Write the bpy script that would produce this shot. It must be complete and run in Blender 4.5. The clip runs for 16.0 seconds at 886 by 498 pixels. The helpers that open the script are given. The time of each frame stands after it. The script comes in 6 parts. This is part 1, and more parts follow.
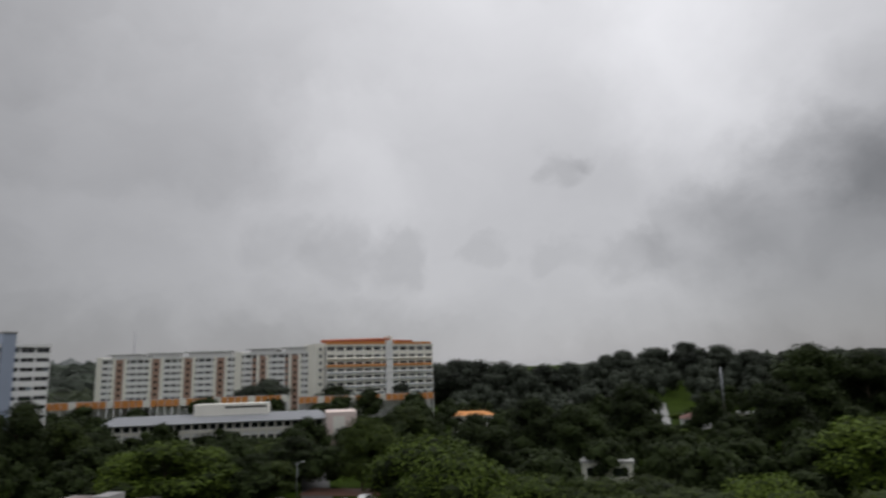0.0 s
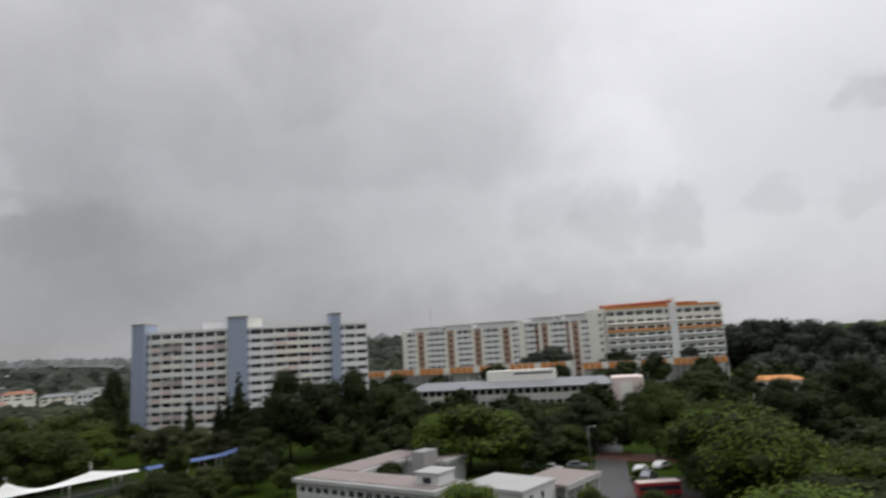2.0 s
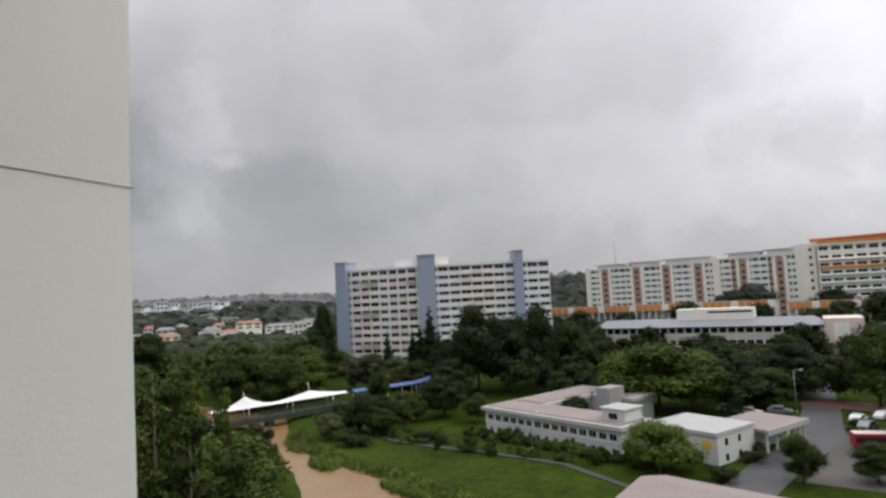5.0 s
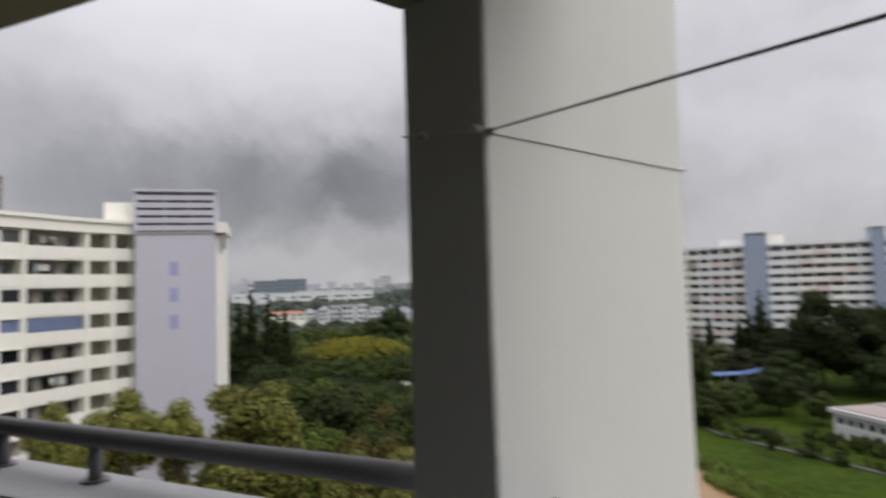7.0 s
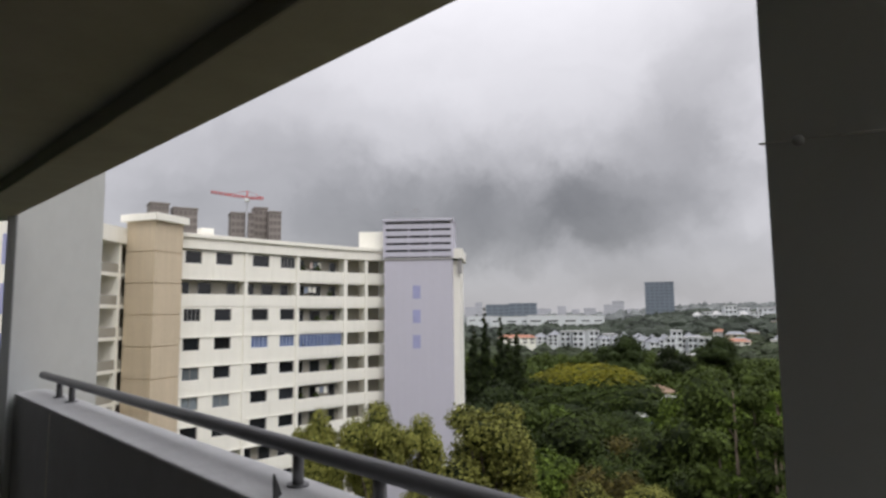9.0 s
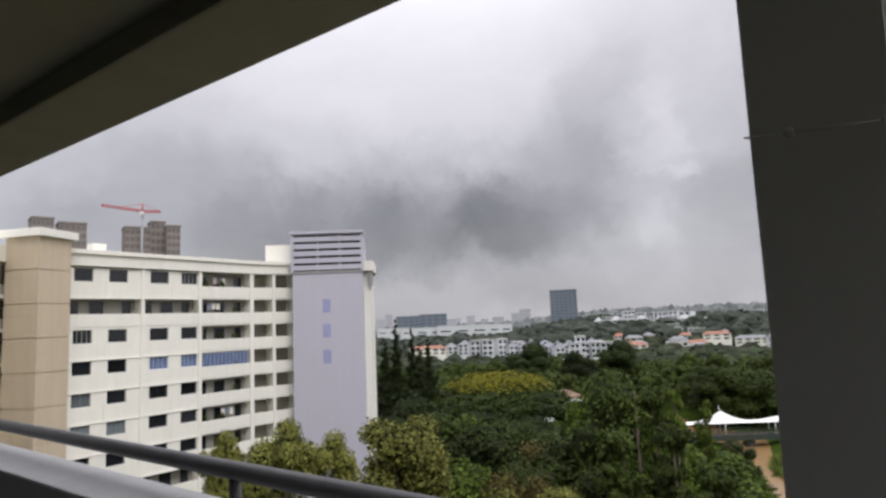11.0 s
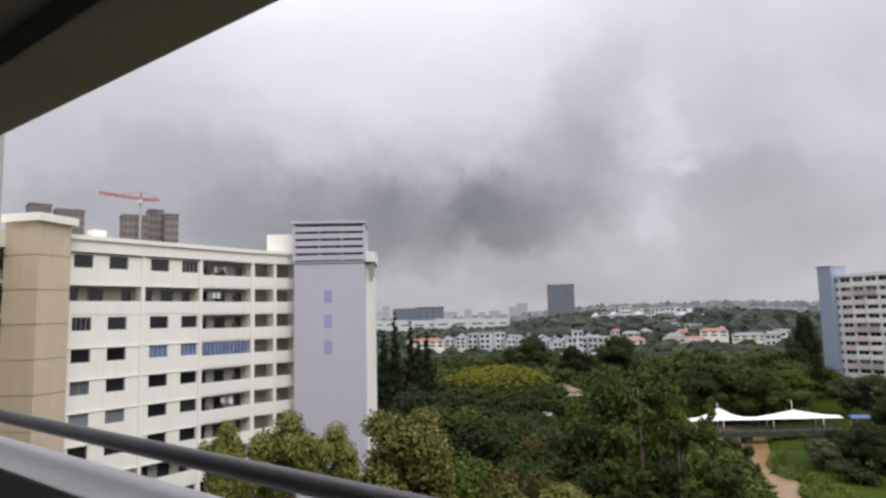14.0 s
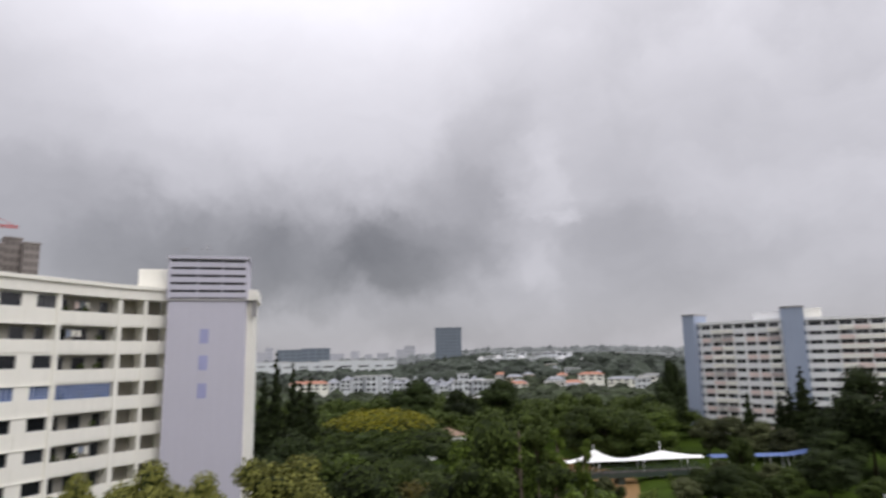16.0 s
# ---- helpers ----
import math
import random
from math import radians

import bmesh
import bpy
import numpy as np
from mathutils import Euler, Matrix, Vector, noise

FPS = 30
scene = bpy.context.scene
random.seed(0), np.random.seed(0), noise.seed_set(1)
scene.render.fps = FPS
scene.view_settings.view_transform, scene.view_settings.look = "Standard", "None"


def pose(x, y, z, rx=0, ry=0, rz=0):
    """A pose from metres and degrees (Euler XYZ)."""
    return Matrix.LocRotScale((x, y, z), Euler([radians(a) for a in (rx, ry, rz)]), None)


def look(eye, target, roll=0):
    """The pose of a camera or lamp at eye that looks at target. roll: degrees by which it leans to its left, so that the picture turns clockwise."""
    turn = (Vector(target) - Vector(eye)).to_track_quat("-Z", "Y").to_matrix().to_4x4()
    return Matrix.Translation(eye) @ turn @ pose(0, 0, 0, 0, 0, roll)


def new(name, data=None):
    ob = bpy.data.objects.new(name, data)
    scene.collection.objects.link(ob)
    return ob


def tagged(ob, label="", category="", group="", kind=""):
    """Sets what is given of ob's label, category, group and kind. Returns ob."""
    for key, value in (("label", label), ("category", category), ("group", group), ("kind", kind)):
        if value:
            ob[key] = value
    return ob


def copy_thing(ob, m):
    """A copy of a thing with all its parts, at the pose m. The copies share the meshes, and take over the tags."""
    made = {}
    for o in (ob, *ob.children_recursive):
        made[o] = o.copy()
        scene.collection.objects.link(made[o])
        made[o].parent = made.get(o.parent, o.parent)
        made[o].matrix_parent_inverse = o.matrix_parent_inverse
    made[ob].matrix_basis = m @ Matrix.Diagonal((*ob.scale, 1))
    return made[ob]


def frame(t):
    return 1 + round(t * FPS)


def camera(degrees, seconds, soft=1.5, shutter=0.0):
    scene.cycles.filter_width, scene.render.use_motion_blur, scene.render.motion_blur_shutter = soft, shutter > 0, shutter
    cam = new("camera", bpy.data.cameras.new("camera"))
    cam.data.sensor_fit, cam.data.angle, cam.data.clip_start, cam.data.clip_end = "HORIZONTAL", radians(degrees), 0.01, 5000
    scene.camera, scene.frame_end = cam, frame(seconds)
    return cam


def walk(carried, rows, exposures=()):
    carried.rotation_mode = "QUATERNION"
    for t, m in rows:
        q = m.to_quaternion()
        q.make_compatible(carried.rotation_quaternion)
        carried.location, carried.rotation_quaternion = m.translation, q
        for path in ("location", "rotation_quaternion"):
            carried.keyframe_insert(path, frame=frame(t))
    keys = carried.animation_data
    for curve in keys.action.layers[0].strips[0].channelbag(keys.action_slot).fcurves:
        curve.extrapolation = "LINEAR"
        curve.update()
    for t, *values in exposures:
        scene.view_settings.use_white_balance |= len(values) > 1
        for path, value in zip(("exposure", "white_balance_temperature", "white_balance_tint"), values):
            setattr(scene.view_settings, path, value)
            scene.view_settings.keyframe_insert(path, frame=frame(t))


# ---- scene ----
cam = camera(69.5, 16.0, soft=2.6, shutter=0.5)
PATH = [
    (0.0, pose(0.011, -0.000, 27.004, 100.45, 1.53, -0.49)),
    (0.5, pose(0.008, -0.002, 27.001, 100.16, 2.22, 5.62)),
    (1.0, pose(0.008, 0.005, 26.999, 100.30, 2.17, 11.72)),
    (1.5, pose(0.004, 0.015, 27.001, 100.23, 2.62, 17.00)),
    (2.0, pose(0.002, 0.018, 26.999, 98.58, 3.37, 24.04)),
    (2.5, pose(0.021, 0.025, 27.000, 96.95, 3.71, 29.73)),
    (3.0, pose(0.060, 0.080, 27.012, 95.98, 2.87, 34.34)),
    (3.5, pose(0.075, 0.078, 27.004, 94.83, 3.29, 37.44)),
    (6.0, pose(0.149, -0.175, 26.930, 91.93, 1.12, 45.44)),
    (6.5, pose(-0.003, -0.342, 26.950, 90.80, 2.49, 56.16)),
    (7.0, pose(-0.165, -0.425, 26.972, 93.22, 1.69, 67.71)),
    (7.5, pose(-0.322, -0.479, 26.996, 95.03, 1.33, 80.58)),
    (8.0, pose(-0.376, -0.531, 27.003, 95.45, 0.54, 87.81)),
    (8.5, pose(-0.393, -0.546, 27.009, 95.50, 0.27, 89.03)),
    (9.0, pose(-0.397, -0.538, 27.010, 95.81, 0.51, 88.07)),
    (9.5, pose(-0.405, -0.519, 27.017, 98.44, 0.15, 83.67)),
    (12.0, pose(-0.595, -0.764, 26.987, 95.18, 2.66, 77.59)),
    (12.5, pose(-0.690, -0.820, 26.993, 95.93, 1.68, 75.25)),
    (13.0, pose(-0.797, -1.003, 26.986, 96.19, 1.95, 75.35)),
    (13.5, pose(-0.986, -1.119, 26.975, 97.55, 1.12, 77.04)),
    (14.0, pose(-1.168, -1.114, 26.977, 96.04, 1.45, 79.80)),
    (14.5, pose(-1.334, -1.111, 26.987, 95.94, 2.23, 76.15)),
    (15.0, pose(-1.439, -1.078, 27.034, 95.30, 1.92, 74.63)),
    (15.5, pose(-1.434, -1.035, 27.026, 97.95, 0.51, 74.77)),
    (16.0, pose(-1.351, -0.870, 26.986, 99.57, 0.95, 69.83))]
EXPOSURES = [(0.0, -0.96, 6540, 7), (1.0, -0.80, 6540, 7), (1.5, -0.70, 6540, 7), (2.5, -0.48, 6540, 7), (3.5, -0.38, 6540, 7), (6.0, -0.26, 6550, 10), (7.0, -0.15, 6550, 10), (8.0, -0.10, 6550, 10),
             (9.5, -0.10, 6500, 10), (12.0, -0.08, 6450, 12), (14.5, -0.08, 6450, 12), (15.0, -0.11, 6450, 12), (15.5, -0.34, 6450, 12), (16.0, -0.20, 6450, 12)]
walk(cam, PATH, EXPOSURES)

# ---- sky and sun: a thick rain overcast, brighter behind the block ----
SUN_AZ, SUN_EL = -66.0, 48.0  # heading (left of +y) and height, degrees


def bearing(az, el=0.0):
    return Vector((-math.sin(radians(az)) * math.cos(radians(el)), math.cos(radians(az)) * math.cos(radians(el)), math.sin(radians(el))))


def node(tree, kind, **values):
    n = tree.nodes.new(kind)
    for key, value in values.items():
        if key in n.inputs:
            n.inputs[key].default_value = value
    return n


def make_sky():
    world = bpy.data.worlds.new("overcast_sky")
    scene.world = world
    world.use_nodes = True
    t = world.node_tree
    t.nodes.clear()
    out, bg = t.nodes.new("ShaderNodeOutputWorld"), t.nodes.new("ShaderNodeBackground")
    t.links.new(bg.outputs[0], out.inputs[0])
    co = t.nodes.new("ShaderNodeTexCoord")
    warp = node(t, "ShaderNodeTexNoise", Scale=3.2, Detail=5.0, Roughness=0.55)
    t.links.new(co.outputs["Generated"], warp.inputs["Vector"])
    off = t.nodes.new("ShaderNodeVectorMath")
    off.operation = "SUBTRACT"
    off.inputs[1].default_value = (0.5, 0.5, 0.5)
    t.links.new(warp.outputs["Color"], off.inputs[0])
    mul = t.nodes.new("ShaderNodeVectorMath")
    mul.operation = "SCALE"
    mul.inputs["Scale"].default_value = 0.12
    t.links.new(off.outputs[0], mul.inputs[0])
    coarse = t.nodes.new("ShaderNodeVectorMath")
    t.links.new(co.outputs["Generated"], coarse.inputs[0])
    t.links.new(mul.outputs[0], coarse.inputs[1])
    wisp = node(t, "ShaderNodeTexNoise", Scale=13.0, Detail=7.0, Roughness=0.6)
    t.links.new(coarse.outputs[0], wisp.inputs["Vector"])
    off = t.nodes.new("ShaderNodeVectorMath")
    off.operation = "SUBTRACT"
    off.inputs[1].default_value = (0.5, 0.5, 0.5)
    t.links.new(wisp.outputs["Color"], off.inputs[0])
    mul = t.nodes.new("ShaderNodeVectorMath")
    mul.operation = "SCALE"
    mul.inputs["Scale"].default_value = 0.105
    t.links.new(off.outputs[0], mul.inputs[0])
    bent = t.nodes.new("ShaderNodeVectorMath")
    t.links.new(coarse.outputs[0], bent.inputs[0])
    t.links.new(mul.outputs[0], bent.inputs[1])
    # broad light and dark sheets
    stretch = node(t, "ShaderNodeMapping", Scale=(1.0, 1.0, 2.6))
    t.links.new(bent.outputs[0], stretch.inputs["Vector"])
    sheet = node(t, "ShaderNodeTexNoise", Scale=1.9, Detail=6.0, Roughness=0.5)
    t.links.new(stretch.outputs[0], sheet.inputs["Vector"])
    level = node(t, "ShaderNodeMapRange", **{"From Min": 0.3, "From Max": 0.7, "To Min": 0.47, "To Max": 0.65})
    t.links.new(sheet.outputs[0], level.inputs["Value"])
    value = level.outputs[0]
    # cloud banks: heading, height, reach, flatness, weight
    for az, el, reach, flat, weight in CLOUDS:
        d = bearing(az, el)
        sub = t.nodes.new("ShaderNodeVectorMath")
        sub.operation = "SUBTRACT"
        sub.inputs[1].default_value = d
        t.links.new(bent.outputs[0], sub.inputs[0])
        sc = t.nodes.new("ShaderNodeVectorMath")
        sc.operation = "MULTIPLY"
        sc.inputs[1].default_value = (1, 1, flat)
        t.links.new(sub.outputs[0], sc.inputs[0])
        ln = t.nodes.new("ShaderNodeVectorMath")
        ln.operation = "LENGTH"
        t.links.new(sc.outputs[0], ln.inputs[0])
        mr = node(t, "ShaderNodeMapRange", **{"From Min": reach, "From Max": reach * 0.42, "To Min": 0.0, "To Max": weight})
        mr.interpolation_type = "SMOOTHSTEP"
        t.links.new(ln.outputs["Value"], mr.inputs["Value"])
        add = t.nodes.new("ShaderNodeMath")
        t.links.new(value, add.inputs[0])
        t.links.new(mr.outputs[0], add.inputs[1])
        value = add.outputs[0]
    # overhead the cloud is thinner and brighter
    sep = t.nodes.new("ShaderNodeSeparateXYZ")
    t.links.new(co.outputs["Generated"], sep.inputs[0])
    high = node(t, "ShaderNodeMapRange", **{"From Min": 0.22, "From Max": 1.0, "To Min": 0.0, "To Max": 1.35})
    high.interpolation_type = "SMOOTHSTEP"
    t.links.new(sep.outputs["Z"], high.inputs["Value"])
    add = t.nodes.new("ShaderNodeMath")
    t.links.new(value, add.inputs[0])
    t.links.new(high.outputs[0], add.inputs[1])
    tint = t.nodes.new("ShaderNodeMix")
    tint.data_type = "RGBA"
    tint.blend_type = "MULTIPLY"
    tint.inputs["Factor"].default_value = 1.0
    tint.inputs["B"].default_value = (1.0, 0.985, 1.045, 1)
    t.links.new(add.outputs[0], tint.inputs["A"])
    sky = t.nodes.new("ShaderNodeTexSky")
    sky.sky_type, sky.sun_disc = "NISHITA", False
    sky.sun_elevation, sky.sun_rotation = radians(SUN_EL), radians(-SUN_AZ)
    faint = t.nodes.new("ShaderNodeMix")
    faint.data_type, faint.blend_type = "RGBA", "ADD"
    faint.inputs["Factor"].default_value = 0.008
    t.links.new(tint.outputs["Result"], faint.inputs["A"])
    t.links.new(sky.outputs[0], faint.inputs["B"])
    t.links.new(faint.outputs["Result"], bg.inputs["Color"])
    bg.inputs["Strength"].default_value = 1.0
    sun = bpy.data.lights.new("sun", "SUN")
    sun.energy, sun.angle, sun.color = 1.35, radians(30), (1.0, 0.97, 0.92)
    ob = new("sun", sun)
    ob.matrix_world = look(bearing(SUN_AZ, SUN_EL) * 100, (0, 0, 0))


CLOUDS = [(-31, 12.5, 0.16, 1.1, -0.15), (-36, 17, 0.14, 1.0, -0.16), (-24, 10.0, 0.13, 1.3, -0.17), (-18, 8.5, 0.09, 1.5, -0.15), (-26, 6, 0.13, 2.2, -0.05), (-11, 9, 0.06, 1.5, -0.09),
          (13, 11, 0.06, 1.0, -0.10), (8.7, 10.5, 0.065, 1.0, -0.15), (3.8, 10, 0.06, 1.0, -0.14), (-5, 10, 0.045, 1.2, -0.09), (-11.5, 17.0, 0.045, 1.0, -0.15), (-13, 18.2, 0.035, 1.0, -0.12),
          (-10, 17, 0.50, 1.1, 0.40), (-30, 27, 0.30, 1.0, 0.34), (2, 24, 0.36, 1.0, 0.06), (20, 15, 0.36, 1.1, 0.18), (38, 29, 0.34, 1.0, -0.06),
          (66.5, 15.5, 0.12, 0.8, -0.08), (69, 11.5, 0.15, 1.1, -0.08), (65, 19, 0.10, 0.7, -0.05), (71.5, 8.2, 0.17, 1.8, -0.10), (78.5, 7.8, 0.21, 2.1, -0.11), (84, 9.4, 0.26, 2.0, -0.07), (92, 7.8, 0.24, 2.3, -0.09), (102, 9.0, 0.30, 2.2, -0.13),
          (82, 3.0, 0.38, 2.8, -0.11), (63, 2.5, 0.28, 3.2, -0.09), (46, 25, 0.30, 1.0, -0.04), (50, 9, 0.20, 1.5, -0.09), (54, 14, 0.12, 0.8, -0.035), (60, 7.5, 0.05, 0.7, 0.05), (59.0, 11.5, 0.04, 1.0, 0.12), (61.5, 16, 0.055, 0.6, 0.07), (58.5, 21, 0.09, 0.5, 0.06), (45, 19, 0.22, 1.0, 0.12), (82, 28, 0.42, 1.2, 0.14)]
make_sky()

# ---- materials ----
MATS = {}


def material(name, color, rough=0.7, vary=0.12, scale=3.0, bump=0.15, metal=0.0, streak=0.0, per_object=0.0, per_island=0.0, hue=None):
    """A surface: base colour, mottled at two scales, with fine relief; streak adds vertical rain stains."""
    if name in MATS:
        return MATS[name]
    m = bpy.data.materials.new(name)
    m.use_nodes = True
    t = m.node_tree
    b = t.nodes["Principled BSDF"]
    b.inputs["Roughness"].default_value, b.inputs["Metallic"].default_value = rough, metal
    co = t.nodes.new("ShaderNodeTexCoord")
    geo = t.nodes.new("ShaderNodeNewGeometry")
    big = node(t, "ShaderNodeTexNoise", Scale=scale * 0.17, Detail=4.0, Roughness=0.6)
    fine = node(t, "ShaderNodeTexNoise", Scale=scale * 2.3, Detail=6.0, Roughness=0.65)
    for n in (big, fine):
        t.links.new(geo.outputs["Position"], n.inputs["Vector"])
    mix = t.nodes.new("ShaderNodeMix")
    mix.data_type = "FLOAT"
    mix.inputs["Factor"].default_value = 0.45
    t.links.new(big.outputs[0], mix.inputs["A"])
    t.links.new(fine.outputs[0], mix.inputs["B"])
    value = mix.outputs["Result"]
    if streak:
        mp = node(t, "ShaderNodeMapping", Scale=(1.6, 1.6, 0.06))
        t.links.new(geo.outputs["Position"], mp.inputs["Vector"])
        st = node(t, "ShaderNodeTexNoise", Scale=1.4, Detail=5.0, Roughness=0.7)
        t.links.new(mp.outputs[0], st.inputs["Vector"])
        mm = t.nodes.new("ShaderNodeMix")
        mm.data_type = "FLOAT"
        mm.inputs["Factor"].default_value = streak
        t.links.new(value, mm.inputs["A"])
        t.links.new(st.outputs[0], mm.inputs["B"])
        value = mm.outputs["Result"]
    for amount, source in ((per_object, "o"), (per_island, "i")):
        if amount:
            src = t.nodes.new("ShaderNodeObjectInfo").outputs["Random"] if source == "o" else geo.outputs["Random Per Island"]
            mm = t.nodes.new("ShaderNodeMix")
            mm.data_type = "FLOAT"
            mm.inputs["Factor"].default_value = amount
            t.links.new(value, mm.inputs["A"])
            t.links.new(src, mm.inputs["B"])
            value = mm.outputs["Result"]
    ramp = t.nodes.new("ShaderNodeValToRGB")
    lo = [c * (1 - vary * 2.2) for c in color]
    hi = [min(1, c * (1 + vary * 1.6)) for c in (hue or color)]
    ramp.color_ramp.elements[0].position, ramp.color_ramp.elements[1].position = 0.25, 0.75
    ramp.color_ramp.elements[0].color, ramp.color_ramp.elements[1].color = (*lo, 1), (*hi, 1)
    t.links.new(value, ramp.inputs[0])
    t.links.new(ramp.outputs[0], b.inputs["Base Color"])
    if bump:
        bp = node(t, "ShaderNodeBump", Strength=bump, Distance=0.05)
        t.links.new(fine.outputs[0], bp.inputs["Height"])
        t.links.new(bp.outputs[0], b.inputs["Normal"])
    MATS[name] = m
    return m


WHITE = material("weathered_white_paint", (0.87, 0.85, 0.77), 0.75, 0.05, 1.2, 0.05, streak=0.5)
LILAC = material("lilac_grey_paint", (0.51, 0.50, 0.575), 0.75, 0.03, 0.8, 0.05, streak=0.4)
BEIGE = material("beige_paint", (0.57, 0.475, 0.345), 0.8, 0.08, 1.2, 0.06, streak=0.5)
PILLAR = material("pale_grey_render", (0.68, 0.69, 0.67), 0.85, 0.02, 3.0, 0.06)
FINGREY = material("grey_render", (0.50, 0.515, 0.50), 0.85, 0.05, 2.0, 0.06)
PARAPET = material("grey_painted_concrete", (0.49, 0.49, 0.49), 0.8, 0.10, 3.0, 0.15, streak=0.3)
# Gallery shade is put into this wall colour, cutting bounce onto the pillar.
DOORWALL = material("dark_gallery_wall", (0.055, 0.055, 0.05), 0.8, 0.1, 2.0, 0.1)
SOFFIT = material("ceiling_paint", (0.30, 0.30, 0.26), 0.85, 0.10, 2.0, 0.12)
# Cement set near-black so less light bounces onto the pillar's inner face.
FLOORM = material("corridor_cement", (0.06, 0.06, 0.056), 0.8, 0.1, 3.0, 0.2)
RAIL = material("grey_metal_paint", (0.15, 0.15, 0.155), 0.45, 0.12, 6.0, 0.1)
LINE = material("grey_cord", (0.26, 0.26, 0.25), 0.8, 0.1, 20.0, 0.1)
KNOT = material("pale_cord_end", (0.45, 0.44, 0.40), 0.8, 0.1, 20.0, 0.1)
DARKGLASS = material("dark_window_glass", (0.018, 0.020, 0.024), 0.12, 0.3, 2.0, 0.0, per_object=0.5)
FRAME = material("window_frame_grey", (0.28, 0.28, 0.28), 0.5, 0.1, 3.0, 0.0)
BLUEGRILLE = material("blue_window_grille", (0.44, 0.50, 0.66), 0.5, 0.15, 3.0, 0.0)
BLUEPANE = material("blue_tinted_pane", (0.10, 0.15, 0.31), 0.3, 0.15, 3.0, 0.0)
CURTAIN = material("pale_curtain", (0.17, 0.20, 0.22), 0.9, 0.2, 3.0, 0.0, per_object=0.5)
# Balcony shade deepened through this darker recess colour.
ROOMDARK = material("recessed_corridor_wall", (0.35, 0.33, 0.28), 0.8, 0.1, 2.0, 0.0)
CGREY = material("block_pale_grey_paint", (0.82, 0.82, 0.81), 0.8, 0.05, 0.8, 0.0, streak=0.5)
CPINK = material("block_pink_paint", (0.78, 0.65, 0.60), 0.8, 0.08, 0.8, 0.0, streak=0.5)
CBLUE = material("block_blue_grey_paint", (0.31, 0.36, 0.46), 0.75, 0.05, 0.8, 0.0, streak=0.4)
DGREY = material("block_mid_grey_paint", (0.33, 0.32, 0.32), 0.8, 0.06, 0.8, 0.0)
DBROWN = material("block_brown_paint", (0.40, 0.26, 0.20), 0.8, 0.08, 0.8, 0.0)
ORANGE = material("orange_paint", (0.66, 0.28, 0.08), 0.7, 0.08, 0.8, 0.0)
REDROOF = material("red_roof_sheet", (0.42, 0.13, 0.07), 0.7, 0.12, 1.0, 0.1)
TERRA = material("terracotta_tiles", (0.37, 0.175, 0.115), 0.8, 0.15, 2.0, 0.2)
GREYROOF = material("grey_metal_roof", (0.24, 0.25, 0.27), 0.55, 0.08, 0.6, 0.05)
PINKROOF = material("faded_pink_roof", (0.30, 0.25, 0.235), 0.75, 0.10, 0.6, 0.1)
WROOF = material("white_roof_sheet", (0.47, 0.47, 0.46), 0.6, 0.08, 0.6, 0.1)
OFFICE = material("rain_greyed_white_paint", (0.60, 0.61, 0.60), 0.8, 0.06, 1.0, 0.0, streak=0.5)
TERRACE = material("far_pale_render", (0.66, 0.68, 0.70), 0.8, 0.05, 0.5, 0.0)
TENT = material("white_tensile_fabric", (0.85, 0.85, 0.83), 0.6, 0.03, 1.0, 0.02)
STEEL = material("dark_green_steel", (0.04, 0.055, 0.045), 0.5, 0.15, 2.0, 0.05)
BLUEROOF = material("blue_roof_sheet", (0.07, 0.125, 0.31), 0.5, 0.12, 1.0, 0.05)
ASPHALT = material("wet_asphalt", (0.065, 0.065, 0.065), 0.5, 0.2, 0.5, 0.1)
PAVING = material("wet_concrete_paving", (0.085, 0.078, 0.07), 0.65, 0.2, 0.5, 0.1)
MUD = material("red_earth", (0.16, 0.075, 0.05), 0.7, 0.2, 0.5, 0.2)
REDPAINT = material("red_vehicle_paint", (0.30, 0.02, 0.03), 0.3, 0.05, 2.0, 0.0)
CARWHITE = material("white_vehicle_paint", (0.75, 0.75, 0.75), 0.25, 0.03, 2.0, 0.0)
CARGREY = material("silver_vehicle_paint", (0.32, 0.33, 0.36), 0.3, 0.05, 2.0, 0.0, metal=0.4)
TYRE = material("black_rubber", (0.02, 0.02, 0.02), 0.8, 0.1, 5.0, 0.0)
RIVER = material("muddy_river_water", (0.30, 0.185, 0.085), 0.22, 0.10, 0.5, 0.18)
BARK = material("bark", (0.11, 0.085, 0.06), 0.9, 0.3, 4.0, 0.4)
# Skyline colours lightened and flattened to paint the haze over far buildings.
FARBLUE = material("blue_curtain_wall", (0.20, 0.23, 0.27), 0.3, 0.08, 0.1, 0.0)
FARGREY = material("far_concrete", (0.52, 0.52, 0.56), 0.8, 0.08, 0.1, 0.0)
FARSTRIP = material("pale_far_glass", (0.42, 0.43, 0.47), 0.4, 0.08, 0.1, 0.0)
FARBROWN = material("unfinished_concrete", (0.28, 0.245, 0.23), 0.85, 0.12, 0.15, 0.0)
FARGLASS = material("pale_tinted_far_glass", (0.135, 0.165, 0.20), 0.3, 0.1, 0.1, 0.0)
RAWOPEN = material("open_concrete_storey", (0.19, 0.165, 0.155), 0.9, 0.1, 0.1, 0.0)
CRANERED = material("crane_red_paint", (0.55, 0.08, 0.08), 0.5, 0.08, 0.5, 0.0)
NUMBLUE = material("blue_numeral_paint", (0.34, 0.35, 0.56), 0.6, 0.08, 3.0, 0.0)


